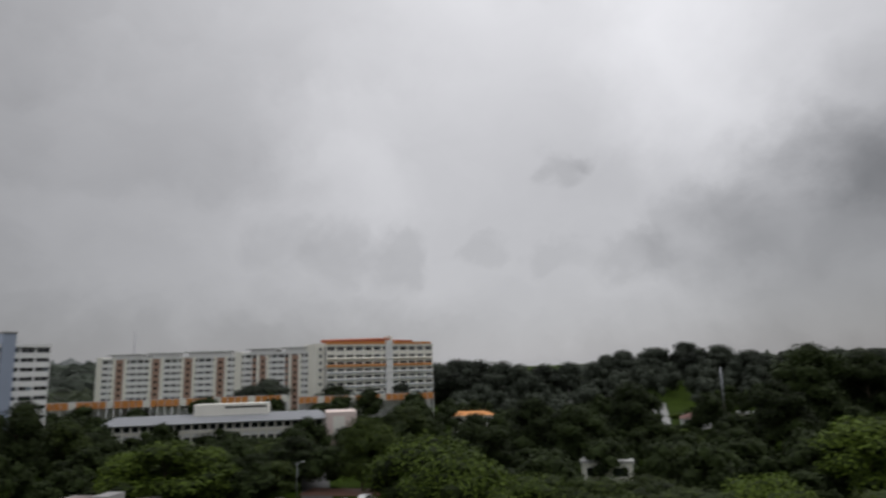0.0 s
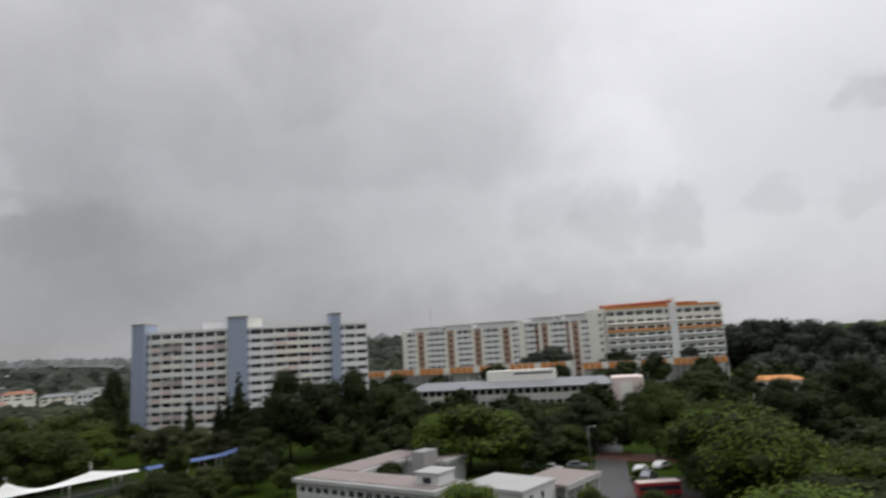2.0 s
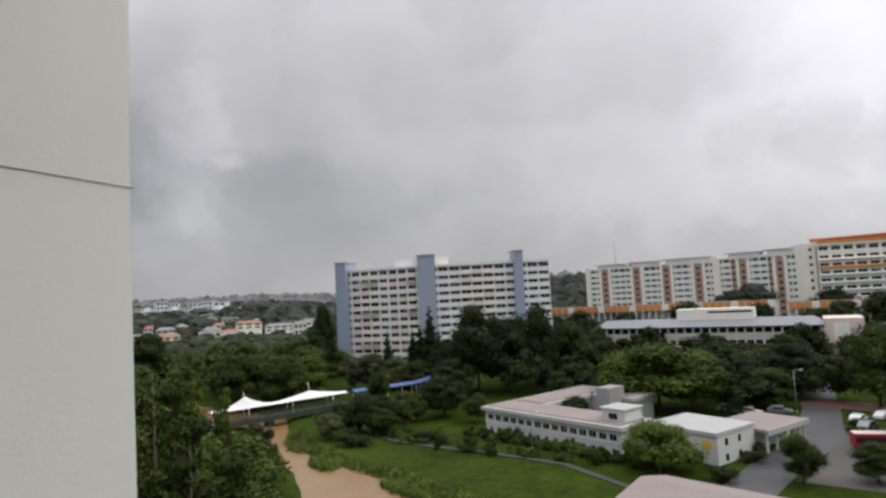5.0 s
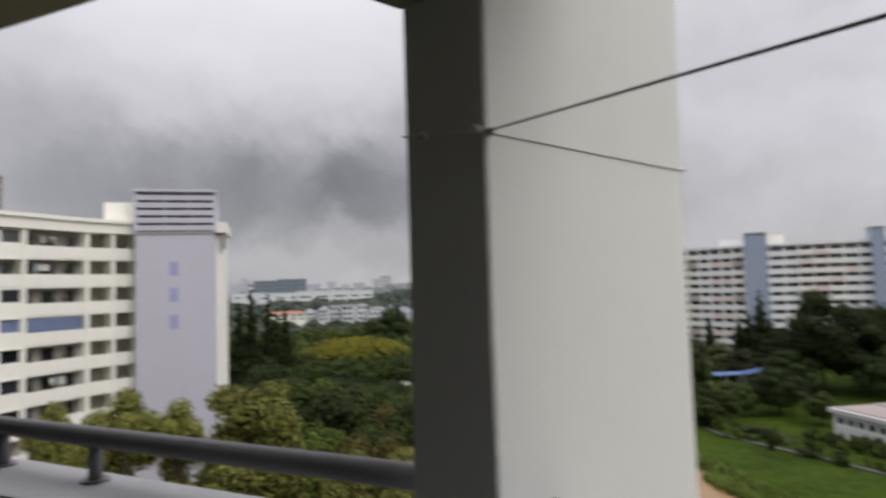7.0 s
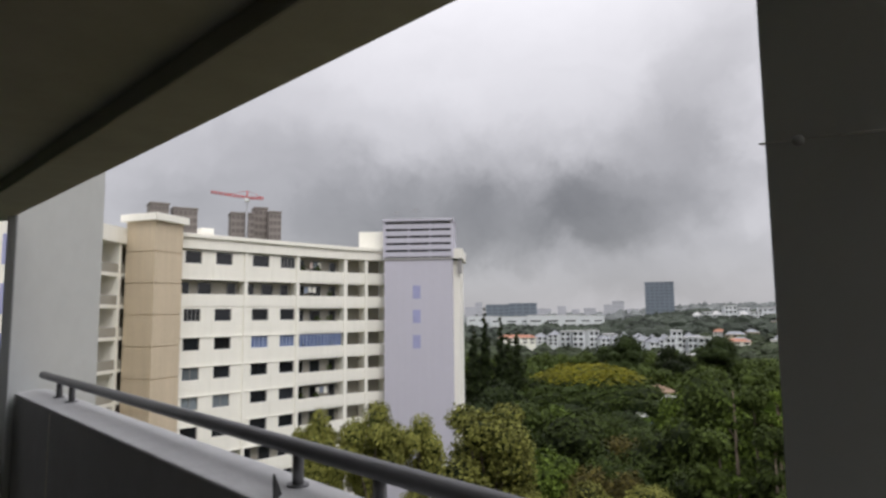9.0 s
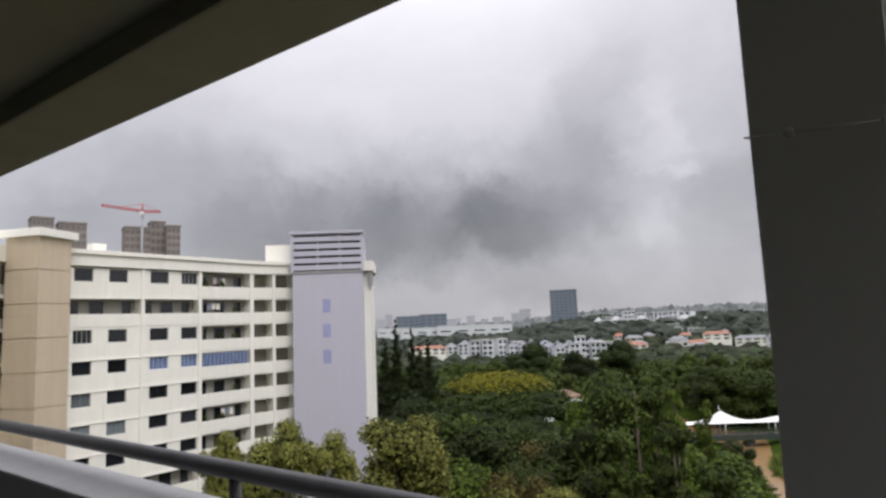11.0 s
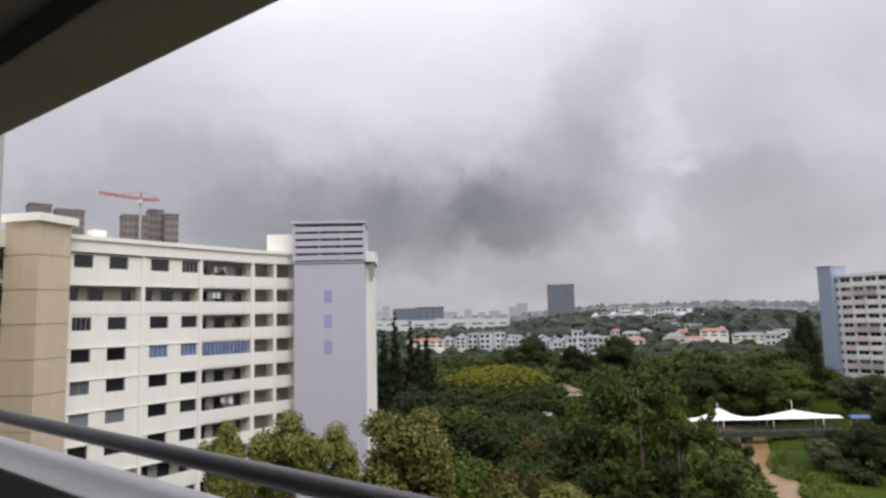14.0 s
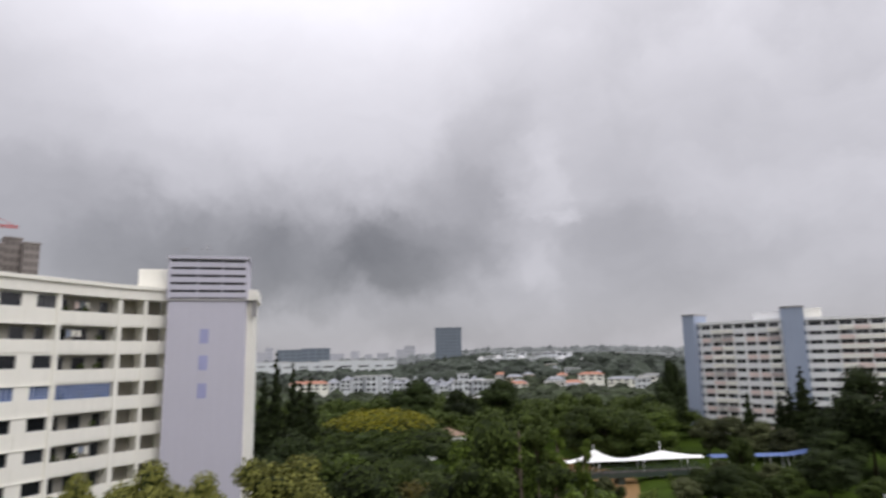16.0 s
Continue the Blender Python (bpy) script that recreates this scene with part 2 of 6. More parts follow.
def leaf_material(name, low, high):
    m = material(name, [c * 0.25 for c in low], 0.75, 0.28, 0.6, 0.0, per_object=0.3, per_island=0.30, hue=[c * 0.355 for c in high])
    m.node_tree.nodes["Principled BSDF"].inputs["Specular IOR Level"].default_value = 0.14
    return m


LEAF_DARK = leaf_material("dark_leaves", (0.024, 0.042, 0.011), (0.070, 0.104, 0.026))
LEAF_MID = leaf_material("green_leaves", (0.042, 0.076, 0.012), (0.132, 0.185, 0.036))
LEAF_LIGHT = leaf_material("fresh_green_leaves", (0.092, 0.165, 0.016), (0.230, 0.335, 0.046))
LEAF_OLIVE = leaf_material("olive_leaves", (0.185, 0.205, 0.030), (0.520, 0.525, 0.125))
LEAF_YELLOW = leaf_material("yellow_flowering_leaves", (0.20, 0.20, 0.014), (0.40, 0.37, 0.022))
LEAF_RUST = leaf_material("rusty_new_leaves", (0.12, 0.11, 0.025), (0.24, 0.20, 0.045))
# Haze painted into the next four leaf colours, greyer and paler with distance.
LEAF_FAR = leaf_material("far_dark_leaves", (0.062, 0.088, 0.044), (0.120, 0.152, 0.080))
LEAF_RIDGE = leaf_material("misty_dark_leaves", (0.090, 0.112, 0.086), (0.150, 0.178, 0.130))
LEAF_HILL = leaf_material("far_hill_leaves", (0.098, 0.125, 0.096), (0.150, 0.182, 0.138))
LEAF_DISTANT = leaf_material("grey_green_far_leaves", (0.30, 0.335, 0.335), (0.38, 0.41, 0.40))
LEAF_GREY = leaf_material("grey_green_leaves", (0.100, 0.125, 0.045), (0.21, 0.235, 0.10))
GRASS = material("wet_grass", (0.018, 0.029, 0.003), 0.9, 0.40, 0.30, 0.7, hue=(0.037, 0.062, 0.006))
GRASS.node_tree.nodes["Principled BSDF"].inputs["Specular IOR Level"].default_value = 0.06
REED = leaf_material("reeds", (0.26, 0.36, 0.06), (0.46, 0.60, 0.11))


# ---- mesh helpers ----
def part(name, bm, mat, parent=None, label="", m=None):
    """Links a bmesh as one mesh object, under a thing or a part where one is given."""
    me = bpy.data.meshes.new(name)
    bm.to_mesh(me)
    bm.free()
    for x in mat if isinstance(mat, (list, tuple)) else [mat]:
        me.materials.append(x)
    ob = new(name, me)
    if parent:
        ob.parent = parent
    if m:
        ob.matrix_basis = m
    if label:
        ob["label"] = label
    return ob


def again(ob, m, parent=None):
    """One more piece on the same mesh."""
    o = new(ob.name.split(".")[0], ob.data)
    o.parent = parent or ob.parent
    o.matrix_basis = m
    for c in ob.children:
        k = new(c.name.split(".")[0], c.data)
        k.parent, k.matrix_basis = o, c.matrix_basis
    return o


def thing(name, label, category, m=None, group="", kind=""):
    e = new(name)
    e.empty_display_size = 0.3
    if m:
        e.matrix_basis = m
    return tagged(e, label, category, group, kind)


def box(bm, x0, x1, y0, y1, z0, z1, m=None, index=0):
    vs = [Vector(p) for p in ((x0, y0, z0), (x1, y0, z0), (x1, y1, z0), (x0, y1, z0), (x0, y0, z1), (x1, y0, z1), (x1, y1, z1), (x0, y1, z1))]
    if m:
        vs = [m @ v for v in vs]
    v = [bm.verts.new(p) for p in vs]
    fs = [bm.faces.new([v[i] for i in q]) for q in ((3, 2, 1, 0), (4, 5, 6, 7), (0, 1, 5, 4), (1, 2, 6, 5), (2, 3, 7, 6), (3, 0, 4, 7))]
    for f in fs:
        f.material_index = index
    return v


def boxes(*rows, m=None):
    bm = bmesh.new()
    for r in rows:
        box(bm, *r[:6], m=m, index=r[6] if len(r) > 6 else 0)
    return bm


def rounded(bm, width=0.01, segments=2):
    bmesh.ops.bevel(bm, geom=list(bm.edges), offset=width, segments=segments, affect="EDGES", profile=0.6)
    return bm


def prism(bm, pts, z0, z1, index=0):
    """An upright prism over a plan outline (counter-clockwise)."""
    lo, hi = [bm.verts.new((x, y, z0)) for x, y in pts], [bm.verts.new((x, y, z1)) for x, y in pts]
    n = len(pts)
    fs = [bm.faces.new(hi), bm.faces.new(lo[::-1])] + [bm.faces.new((lo[i], lo[(i + 1) % n], hi[(i + 1) % n], hi[i])) for i in range(n)]
    for f in fs:
        f.material_index = index
    return bm


def tube(bm, path, radius, sides=10, closed=True):
    """A round bar along a path of points; radius is one number or one for each point."""
    rings = []
    pts = [Vector(p) for p in path]
    for i, p in enumerate(pts):
        d = (pts[min(i + 1, len(pts) - 1)] - pts[max(i - 1, 0)]).normalized()
        a = d.orthogonal().normalized() if abs(d.z) > 0.99 else d.cross(Vector((0, 0, 1))).normalized()
        b = d.cross(a)
        r = radius[i] if isinstance(radius, (list, tuple)) else radius
        rings.append([bm.verts.new(p + (a * math.cos(k * math.tau / sides) + b * math.sin(k * math.tau / sides)) * r) for k in range(sides)])
    for a, b in zip(rings, rings[1:]):
        for k in range(sides):
            f = bm.faces.new((a[k], a[(k + 1) % sides], b[(k + 1) % sides], b[k]))
            f.smooth = True
    if closed:
        bm.faces.new(rings[0][::-1])
        bm.faces.new(rings[-1])
    return bm


def mesh_object(name, verts, faces, mat, parent=None, indices=None, smooth=False):
    me = bpy.data.meshes.new(name)
    me.from_pydata(verts, [], faces)
    for x in mat if isinstance(mat, (list, tuple)) else [mat]:
        me.materials.append(x)
    if indices is not None:
        me.polygons.foreach_set("material_index", indices)
    if smooth:
        me.polygons.foreach_set("use_smooth", [True] * len(faces))
    me.update()
    ob = new(name, me)
    if parent:
        ob.parent = parent
    return ob


def facing(p, q):
    """Local frame of a facade from plan point p to q (left to right as seen from outside): x along it, y inwards, z up."""
    d = Vector((q[0] - p[0], q[1] - p[1], 0))
    return Matrix.Translation((p[0], p[1], 0)) @ Matrix.Rotation(math.atan2(d.y, d.x), 4, "Z"), d.length


# ---- ground, one sheet, and the river ----
RIVER_L = [(-168, 82), (-128, 80.5), (-114, 76), (-106, 72.4), (-91, 65), (-78, 58), (-64, 48), (-48, 37), (-28, 25), (5, 14), (60, 5)]
RIVER_R = [(-168, 90), (-124, 88), (-110, 79.5), (-103, 73.6), (-95, 71.6), (-81, 68.4), (-72, 67.2), (-58, 63.4), (-46, 61.2), (-30, 55), (0, 44), (60, 36)]
ISLANDS = [(-84.5, 67.2, 5.5, 2.0, -0.35), (-98.5, 72.6, 6.0, 1.5, -0.4), (-63, 64.0, 7.0, 1.7, -0.25)]


def polyline_distance(x, y, pts):
    best = np.full(x.shape, 1e9)
    for (ax, ay), (bx, by) in zip(pts, pts[1:]):
        dx, dy = bx - ax, by - ay
        k = np.clip(((x - ax) * dx + (y - ay) * dy) / (dx * dx + dy * dy), 0, 1)
        best = np.minimum(best, np.hypot(x - ax - k * dx, y - ay - k * dy))
    return best


def in_polygon(x, y, pts):
    inside = np.zeros(x.shape, bool)
    for (ax, ay), (bx, by) in zip(pts, pts[1:] + pts[:1]):
        hit = ((ay > y) != (by > y)) & (x < (bx - ax) * (y - ay) / ((by - ay) or 1e-9) + ax)
        inside ^= hit
    return inside


def ramp01(v, a, b):
    k = np.clip((v - a) / (b - a), 0, 1)
    return k * k * (3 - 2 * k)


def ground_height(x, y):
    x, y = np.asarray(x, float), np.asarray(y, float)
    r, az = np.hypot(x, y), np.degrees(np.arctan2(-x, y))
    # gentle rise towards the school, wooded ridge on the right, low hills far left
    h = 0.55 + 9.0 * ramp01(r, 150, 300) * ramp01(az, -12, 5) * (1 - ramp01(az, 34, 50))
    h += 19.0 * ramp01(r, 140, 400) * ramp01(-az, 4, 22) * (1 - ramp01(-az, 60, 90))
    h += 2.0 * ramp01(r, 120, 260) * (1 - ramp01(r, 420, 700)) * ramp01(-az, 20, 32) * (1 - ramp01(-az, 60, 90))
    h += 16.0 * ramp01(r, 420, 760) * ramp01(az, 45, 56) * (1 - ramp01(az, 66, 76))
    h += 16.0 * ramp01(r, 1300, 2400) * ramp01(az, 20, 44) * (1 - ramp01(az, 62, 80)) + 22.0 * ramp01(r, 520, 1100) * ramp01(az, 8, 20) * (1 - ramp01(az, 34, 44))
    h += 12.0 * ramp01(r, 2200, 3600)
    h += 0.25 * np.sin(x * 0.11 + 1) * np.sin(y * 0.09) * ramp01(r, 60, 90)
    d = np.minimum(polyline_distance(x, y, RIVER_L), polyline_distance(x, y, RIVER_R))
    inside = in_polygon(x, y, RIVER_L + RIVER_R[::-1])
    bank = np.where(inside, -0.9 * ramp01(d, 0, 1.2), 0.55 * ramp01(d, 0, 2.5))
    for ix, iy, a, b, turn in ISLANDS:
        u, v = (x - ix) * math.cos(turn) + (y - iy) * math.sin(turn), -(x - ix) * math.sin(turn) + (y - iy) * math.cos(turn)
        k = np.hypot(u / a, v / b)
        bank = np.where(inside, np.maximum(bank, 0.5 - 1.3 * ramp01(k, 0.7, 1.15)), bank)
    near = r < 200
    return np.where(near & (inside | (d < 2.5)), np.where(inside, bank, h - 0.55 + bank), h)


def make_ground():
    rings = np.concatenate([[0.01], np.exp(np.linspace(math.log(4.0), math.log(4700.0), 330))])
    n = 420
    a = np.arange(n) * math.tau / n
    x, y = np.outer(rings, np.cos(a)), np.outer(rings, np.sin(a))
    z = ground_height(x.ravel(), y.ravel())
    verts = np.stack([x.ravel(), y.ravel(), z], 1)
    i, j = np.meshgrid(np.arange(len(rings) - 1), np.arange(n), indexing="ij")
    k = (j + 1) % n
    faces = np.stack([i * n + j, i * n + k, (i + 1) * n + k, (i + 1) * n + j], -1).reshape(-1, 4)
    ob = mesh_object("ground", verts.tolist(), faces[:, ::-1].tolist(), GRASS, smooth=True)
    tagged(ob, "wet green grass ground rising to wooded hills", "ground", kind="structure")
    bm = bmesh.new()
    f = bm.faces.new([bm.verts.new((px, py, 0.0)) for px, py in [(p[0] - 0, p[1] - 3) for p in RIVER_L] + [(p[0], p[1] + 2) for p in RIVER_R[::-1]]])
    bmesh.ops.triangulate(bm, faces=[f])
    tagged(part("water", bm, RIVER), "swollen brown muddy river in a grassed channel", "river", kind="structure")


make_ground()


# ---- the viewer's own block: access gallery with kinked parapet ----
FLOOR_Z, TOP_Z, RAIL_Z, BEAM_Z, CEIL_Z = 25.4, 26.42, 26.55, 27.81, 27.89
U, V = Vector((-0.7318, -0.6815, 0)), Vector((-0.6815, 0.7318, 0))  # along the middle bay, and outwards
P4 = Vector((-2.357, -0.731, 0))
MID = Matrix(((U.x, V.x, 0, P4.x), (U.y, V.y, 0, P4.y), (0, 0, 1, 0), (0, 0, 0, 1)))  # x along, y outwards
SKEW = MID @ Matrix.Translation((0.5, 0.0665, 0)) @ Matrix.Rotation(radians(2.06), 4, "Z") @ Matrix.Translation((-0.5, 0, 0))  # the parapet runs slightly askew
KNOT_P, FAR_P, OUT_P = Vector((-1.152, 0.069, 0)), Vector((-1.325, -0.019, 0)), Vector((-1.33, 0.673, 0))


def rail_with_posts(name, a, b, posts, label):
    """A round handrail on short posts that stand on the parapet."""
    rail = thing(name, label, "handrail", group="gallery handrails")
    bm = tube(bmesh.new(), [a, (Vector(a) + Vector(b)) / 2, b], 0.030, 14)
    part("bar", bm, RAIL, rail)
    for p in posts:
        bm = tube(bmesh.new(), [(p.x, p.y, TOP_Z - 0.02), (p.x, p.y, RAIL_Z - 0.015)], 0.021, 10)
        tube(bm, [(p.x, p.y, TOP_Z), (p.x, p.y, TOP_Z + 0.008)], 0.04, 10)
        part("post", bm, RAIL, rail)
    return rail


def make_gallery():
    # parapets
    bm = bmesh.new()
    box(bm, -1.52, 4.6, -0.187, 0.085, FLOOR_Z, TOP_Z, SKEW)
    tagged(part("parapet_middle", rounded(bm, 0.012), PARAPET), "grey painted concrete gallery parapet", "parapet", kind="structure")
    bm = boxes((-1.25, 12.0, 0.10, 0.33, FLOOR_Z, TOP_Z))
    tagged(part("parapet_near", rounded(bm, 0.012), PARAPET), "grey painted concrete gallery parapet", "parapet", kind="structure")
    bm = boxes((-5.78, -5.56, -16.0, -3.97, FLOOR_Z, TOP_Z))
    tagged(part("parapet_far", rounded(bm, 0.012), PARAPET), "grey painted concrete gallery parapet", "parapet", kind="structure")
    # pillar at the kink, a skewed slab
    w = FAR_P - KNOT_P
    pts = [(p.x, p.y) for p in (KNOT_P, OUT_P, OUT_P + w, FAR_P)]
    bm = prism(bmesh.new(), pts, 0.4, 36.0)
    bmesh.ops.recalc_face_normals(bm, faces=bm.faces)
    bmesh.ops.subdivide_edges(bm, edges=[e for e in bm.edges if abs(e.verts[0].co.z - e.verts[1].co.z) > 1], cuts=120)
    for v in bm.verts:
        n = noise.noise(v.co * 2.1) * 0.006
        v.co.x, v.co.y = v.co.x + n, v.co.y + noise.noise(v.co * 1.7 + Vector((9, 0, 0))) * 0.006
    bmesh.ops.bevel(bm, geom=[e for e in bm.edges if abs(e.verts[0].co.z - e.verts[1].co.z) > 0.1], offset=0.003, segments=2, affect="EDGES")
    tagged(part("pillar", bm, PILLAR), "pale grey rendered concrete pillar between gallery openings", "pillar", kind="structure")
    # fin wall at the next kink
    bm = boxes((-6.86, -5.50, -3.80, -3.72, 0.4, 36.0))
    tagged(part("wall_fin", rounded(bm, 0.01), FINGREY), "pale grey rendered fin wall closing the gallery bay", "wall", kind="structure")
    # beams over the openings, ceiling and floor slabs, back wall
    bm = boxes((-1.2, 4.6, -0.35, -0.055, BEAM_Z, CEIL_Z + 0.02), m=MID)
    tagged(part("beam_middle", rounded(bm, 0.012), SOFFIT), "grey painted concrete edge beam", "beam", kind="structure")
    bm = boxes((-1.1, 12.0, 0.05, 0.33, BEAM_Z, CEIL_Z + 0.02))
    tagged(part("beam_near", rounded(bm, 0.012), SOFFIT), "grey painted concrete edge beam", "beam", kind="structure")
    bm = boxes((-5.78, -5.5, -16.0, -3.9, BEAM_Z, CEIL_Z + 0.02))
    tagged(part("beam_far", rounded(bm, 0.012), SOFFIT), "grey painted concrete edge beam", "beam", kind="structure")
    # cross beam from the pillar back to the flats
    inward = Vector((0.326, -0.945, 0))
    far = [FAR_P + Vector((0, 0, 0)), FAR_P + inward * 2.6, KNOT_P + inward * 2.6, KNOT_P]
    bm = prism(bmesh.new(), [(p.x, p.y) for p in far], 27.51, CEIL_Z + 0.01)
    bmesh.ops.recalc_face_normals(bm, faces=bm.faces)
    tagged(part("beam_cross", rounded(bm, 0.01), SOFFIT), "grey painted concrete cross beam at the pillar", "beam", kind="structure")
    bm = boxes((3.45, 3.65, -0.3, 0.62, 0.4, 36.0))
    tagged(part("pillar", rounded(bm, 0.01), PILLAR), "pale grey rendered concrete pillar between gallery openings", "pillar", kind="structure")
    plan = [(12, 0.3), (-1.2, 0.3), (-1.2, 0.1), (-1.41, 0.01), (-5.56, -3.85), (-5.75, -3.9), (-5.75, -16), (-2.2, -16), (-2.2, -4.0), (1.2, -1.75), (12, -1.75)]
    bm = prism(bmesh.new(), plan[::-1], CEIL_Z, CEIL_Z + 0.18)
    bmesh.ops.recalc_face_normals(bm, faces=bm.faces)
    tagged(part("ceiling", bm, SOFFIT), "dim grey painted gallery ceiling", "ceiling", kind="structure")
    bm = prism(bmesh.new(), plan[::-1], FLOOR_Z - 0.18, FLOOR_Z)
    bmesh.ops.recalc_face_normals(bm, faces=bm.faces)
    tagged(part("floor", bm, FLOORM), "cement gallery floor, coloured near-black for gallery shade", "floor", kind="structure")
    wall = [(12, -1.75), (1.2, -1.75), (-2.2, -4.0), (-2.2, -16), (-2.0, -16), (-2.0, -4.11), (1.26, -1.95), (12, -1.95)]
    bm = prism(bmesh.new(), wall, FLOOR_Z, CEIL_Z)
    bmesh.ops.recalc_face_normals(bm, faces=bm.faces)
    tagged(part("wall_flats", bm, DOORWALL), "plain wall of the flats, coloured dark for gallery shade", "wall", kind="structure")
    bm = boxes((11.8, 12.0, -1.75, 0.1, FLOOR_Z, CEIL_Z))
    tagged(part("wall_end", bm, PILLAR), "plain painted wall closing the gallery", "wall", kind="structure")
    bm = boxes((-5.6, -2.2, -16.2, -16.0, FLOOR_Z, CEIL_Z))
    tagged(part("wall_end", bm, PILLAR), "plain painted wall closing the gallery", "wall", kind="structure")
    # handrails
    z = RAIL_Z
    m = lambda s, v=0.0: SKEW @ Vector((s, v, 0))
    a, b = m(-1.4), m(4.42)
    posts = [m(s) for s in (-0.05, 0.42, 3.5, 3.86)]
    rail_with_posts("handrail", (a.x, a.y, z), (b.x, b.y, z), posts, "dark grey round metal handrail on short posts")
    rail_with_posts("handrail", (-1.24, 0.2, z), (11.8, 0.2, z), [Vector((x, 0.2, 0)) for x in (1.2, 1.6, 4.6, 5.0, 8.0, 8.4)],
                    "grey round metal handrail ending at the pillar")
    rail_with_posts("handrail", (-5.67, -3.98, z), (-5.67, -15.9, z), [Vector((-5.67, y, 0)) for y in (-4.6, -5.0, -8.2, -8.6, -12)],
                    "grey round metal handrail beyond the fin wall")
    tape = tube(bmesh.new(), [(-0.95, 0.2, z), (-0.84, 0.2, z)], 0.032, 14)
    tagged(part("tape", tape, material("yellow_tape", (0.75, 0.62, 0.03), 0.5, 0.1, 9.0, 0.1)), "strip of yellow tape wound round the handrail", "tape")
    # pale drip of paint down the parapet's inner face, and a black tapered wedge over its edge
    tagged(part("paint_drip", boxes((3.205, 3.222, -0.1925, -0.186, FLOOR_Z + 0.02, TOP_Z - 0.03), m=SKEW), WHITE), "thin pale drip of paint down the parapet", "stain")
    bm = bmesh.new()
    v = [bm.verts.new(SKEW @ Vector(p)) for p in ((0.30, -0.16, TOP_Z), (0.36, -0.10, TOP_Z), (0.34, -0.14, TOP_Z + 0.075), (0.305, -0.15, TOP_Z), (0.365, -0.09, TOP_Z), (0.345, -0.13, TOP_Z + 0.075))]
    for f in ((0, 1, 2), (5, 4, 3), (0, 3, 4, 1), (1, 4, 5, 2), (2, 5, 3, 0)):
        bm.faces.new([v[i] for i in f])
    tagged(part("strap", bm, TYRE), "small black pointed wedge standing on the parapet", "strap")
    # cord round the pillar and the clothes line tied to it
    cord = thing("clothes_line", "thin grey cord tied round the pillar and stretched outwards", "clothes line")
    c = Vector((-1.24, 0.28, 0))
    loop = []
    for p, h in ((KNOT_P, 27.235), (OUT_P, 27.225), (OUT_P + w, 27.24), (FAR_P, 27.262), (KNOT_P, 27.235)):
        q = p + (p - c).normalized() * 0.006
        loop.append((q.x, q.y, h))
    part("loop", tube(bmesh.new(), loop, 0.0013, 6), KNOT, cord)
    k = loop[0]
    end = LINE_END
    pts = [Vector(k).lerp(Vector(end), i / 12) - Vector((0, 0, 0.01 * math.sin(math.pi * i / 12))) for i in range(13)]
    part("line", tube(bmesh.new(), pts, 0.0019, 6), LINE, cord)
    bm = bmesh.new()
    for i in range(7):
        a = i * 0.9
        q = Vector(k) + Vector((math.sin(a) * 0.008, math.cos(a) * 0.008, (i - 3) * 0.002))
        tube(bm, [q, q + Vector((math.cos(a * 2.3) * 0.022 + 0.01, math.sin(a * 1.7) * 0.02 - 0.006, math.sin(a) * 0.008))], 0.0035, 6)
    part("knot", bm, KNOT, cord, "pale frayed cord knot")
    kk = Vector((-1.250, -0.012, 27.246))
    bm = bmesh.new()
    bmesh.ops.create_icosphere(bm, subdivisions=2, radius=0.008, matrix=Matrix.Translation(kk))
    part("small_knot", bm, LINE, cord)


LINE_END = (3.45, -0.21, 26.69)
make_gallery()


# ---- tall blocks of flats ----
def window_mesh(name, w, h, mat_glass, mat_frame, mullions, bars, parent, m):
    """A window set in its opening: frame with mullions and grille bars, and a pane."""
    bm = bmesh.new()
    t = 0.05
    rings = [[bm.verts.new(p) for p in ((i, y, i), (w - i, y, i), (w - i, y, h - i), (i, y, h - i))] for i, y in ((0, -0.05), (t, -0.05), (t, 0.03), (0, 0.03))]
    for p, q in zip(rings, rings[1:] + rings[:1]):
        for k in range(4):
            bm.faces.new((p[k], p[(k + 1) % 4], q[(k + 1) % 4], q[k]))
    bmesh.ops.recalc_face_normals(bm, faces=bm.faces)
    ob = part("window", bm, mat_frame, parent, m=m)
    part("pane", boxes((0.01, w - 0.01, 0.035, 0.05, 0.01, h - 0.01)), mat_glass, ob)
    for i in range(1, mullions):
        part("mullion", boxes((w * i / mullions - 0.025, w * i / mullions + 0.025, -0.045, 0.02, t, h - t)), mat_frame, ob)
    for i in range(1, bars):
        part("grille_bar", boxes((t, w - t, -0.06, -0.046, h * i / bars - 0.02, h * i / bars + 0.02)), mat_frame, ob)
    return ob


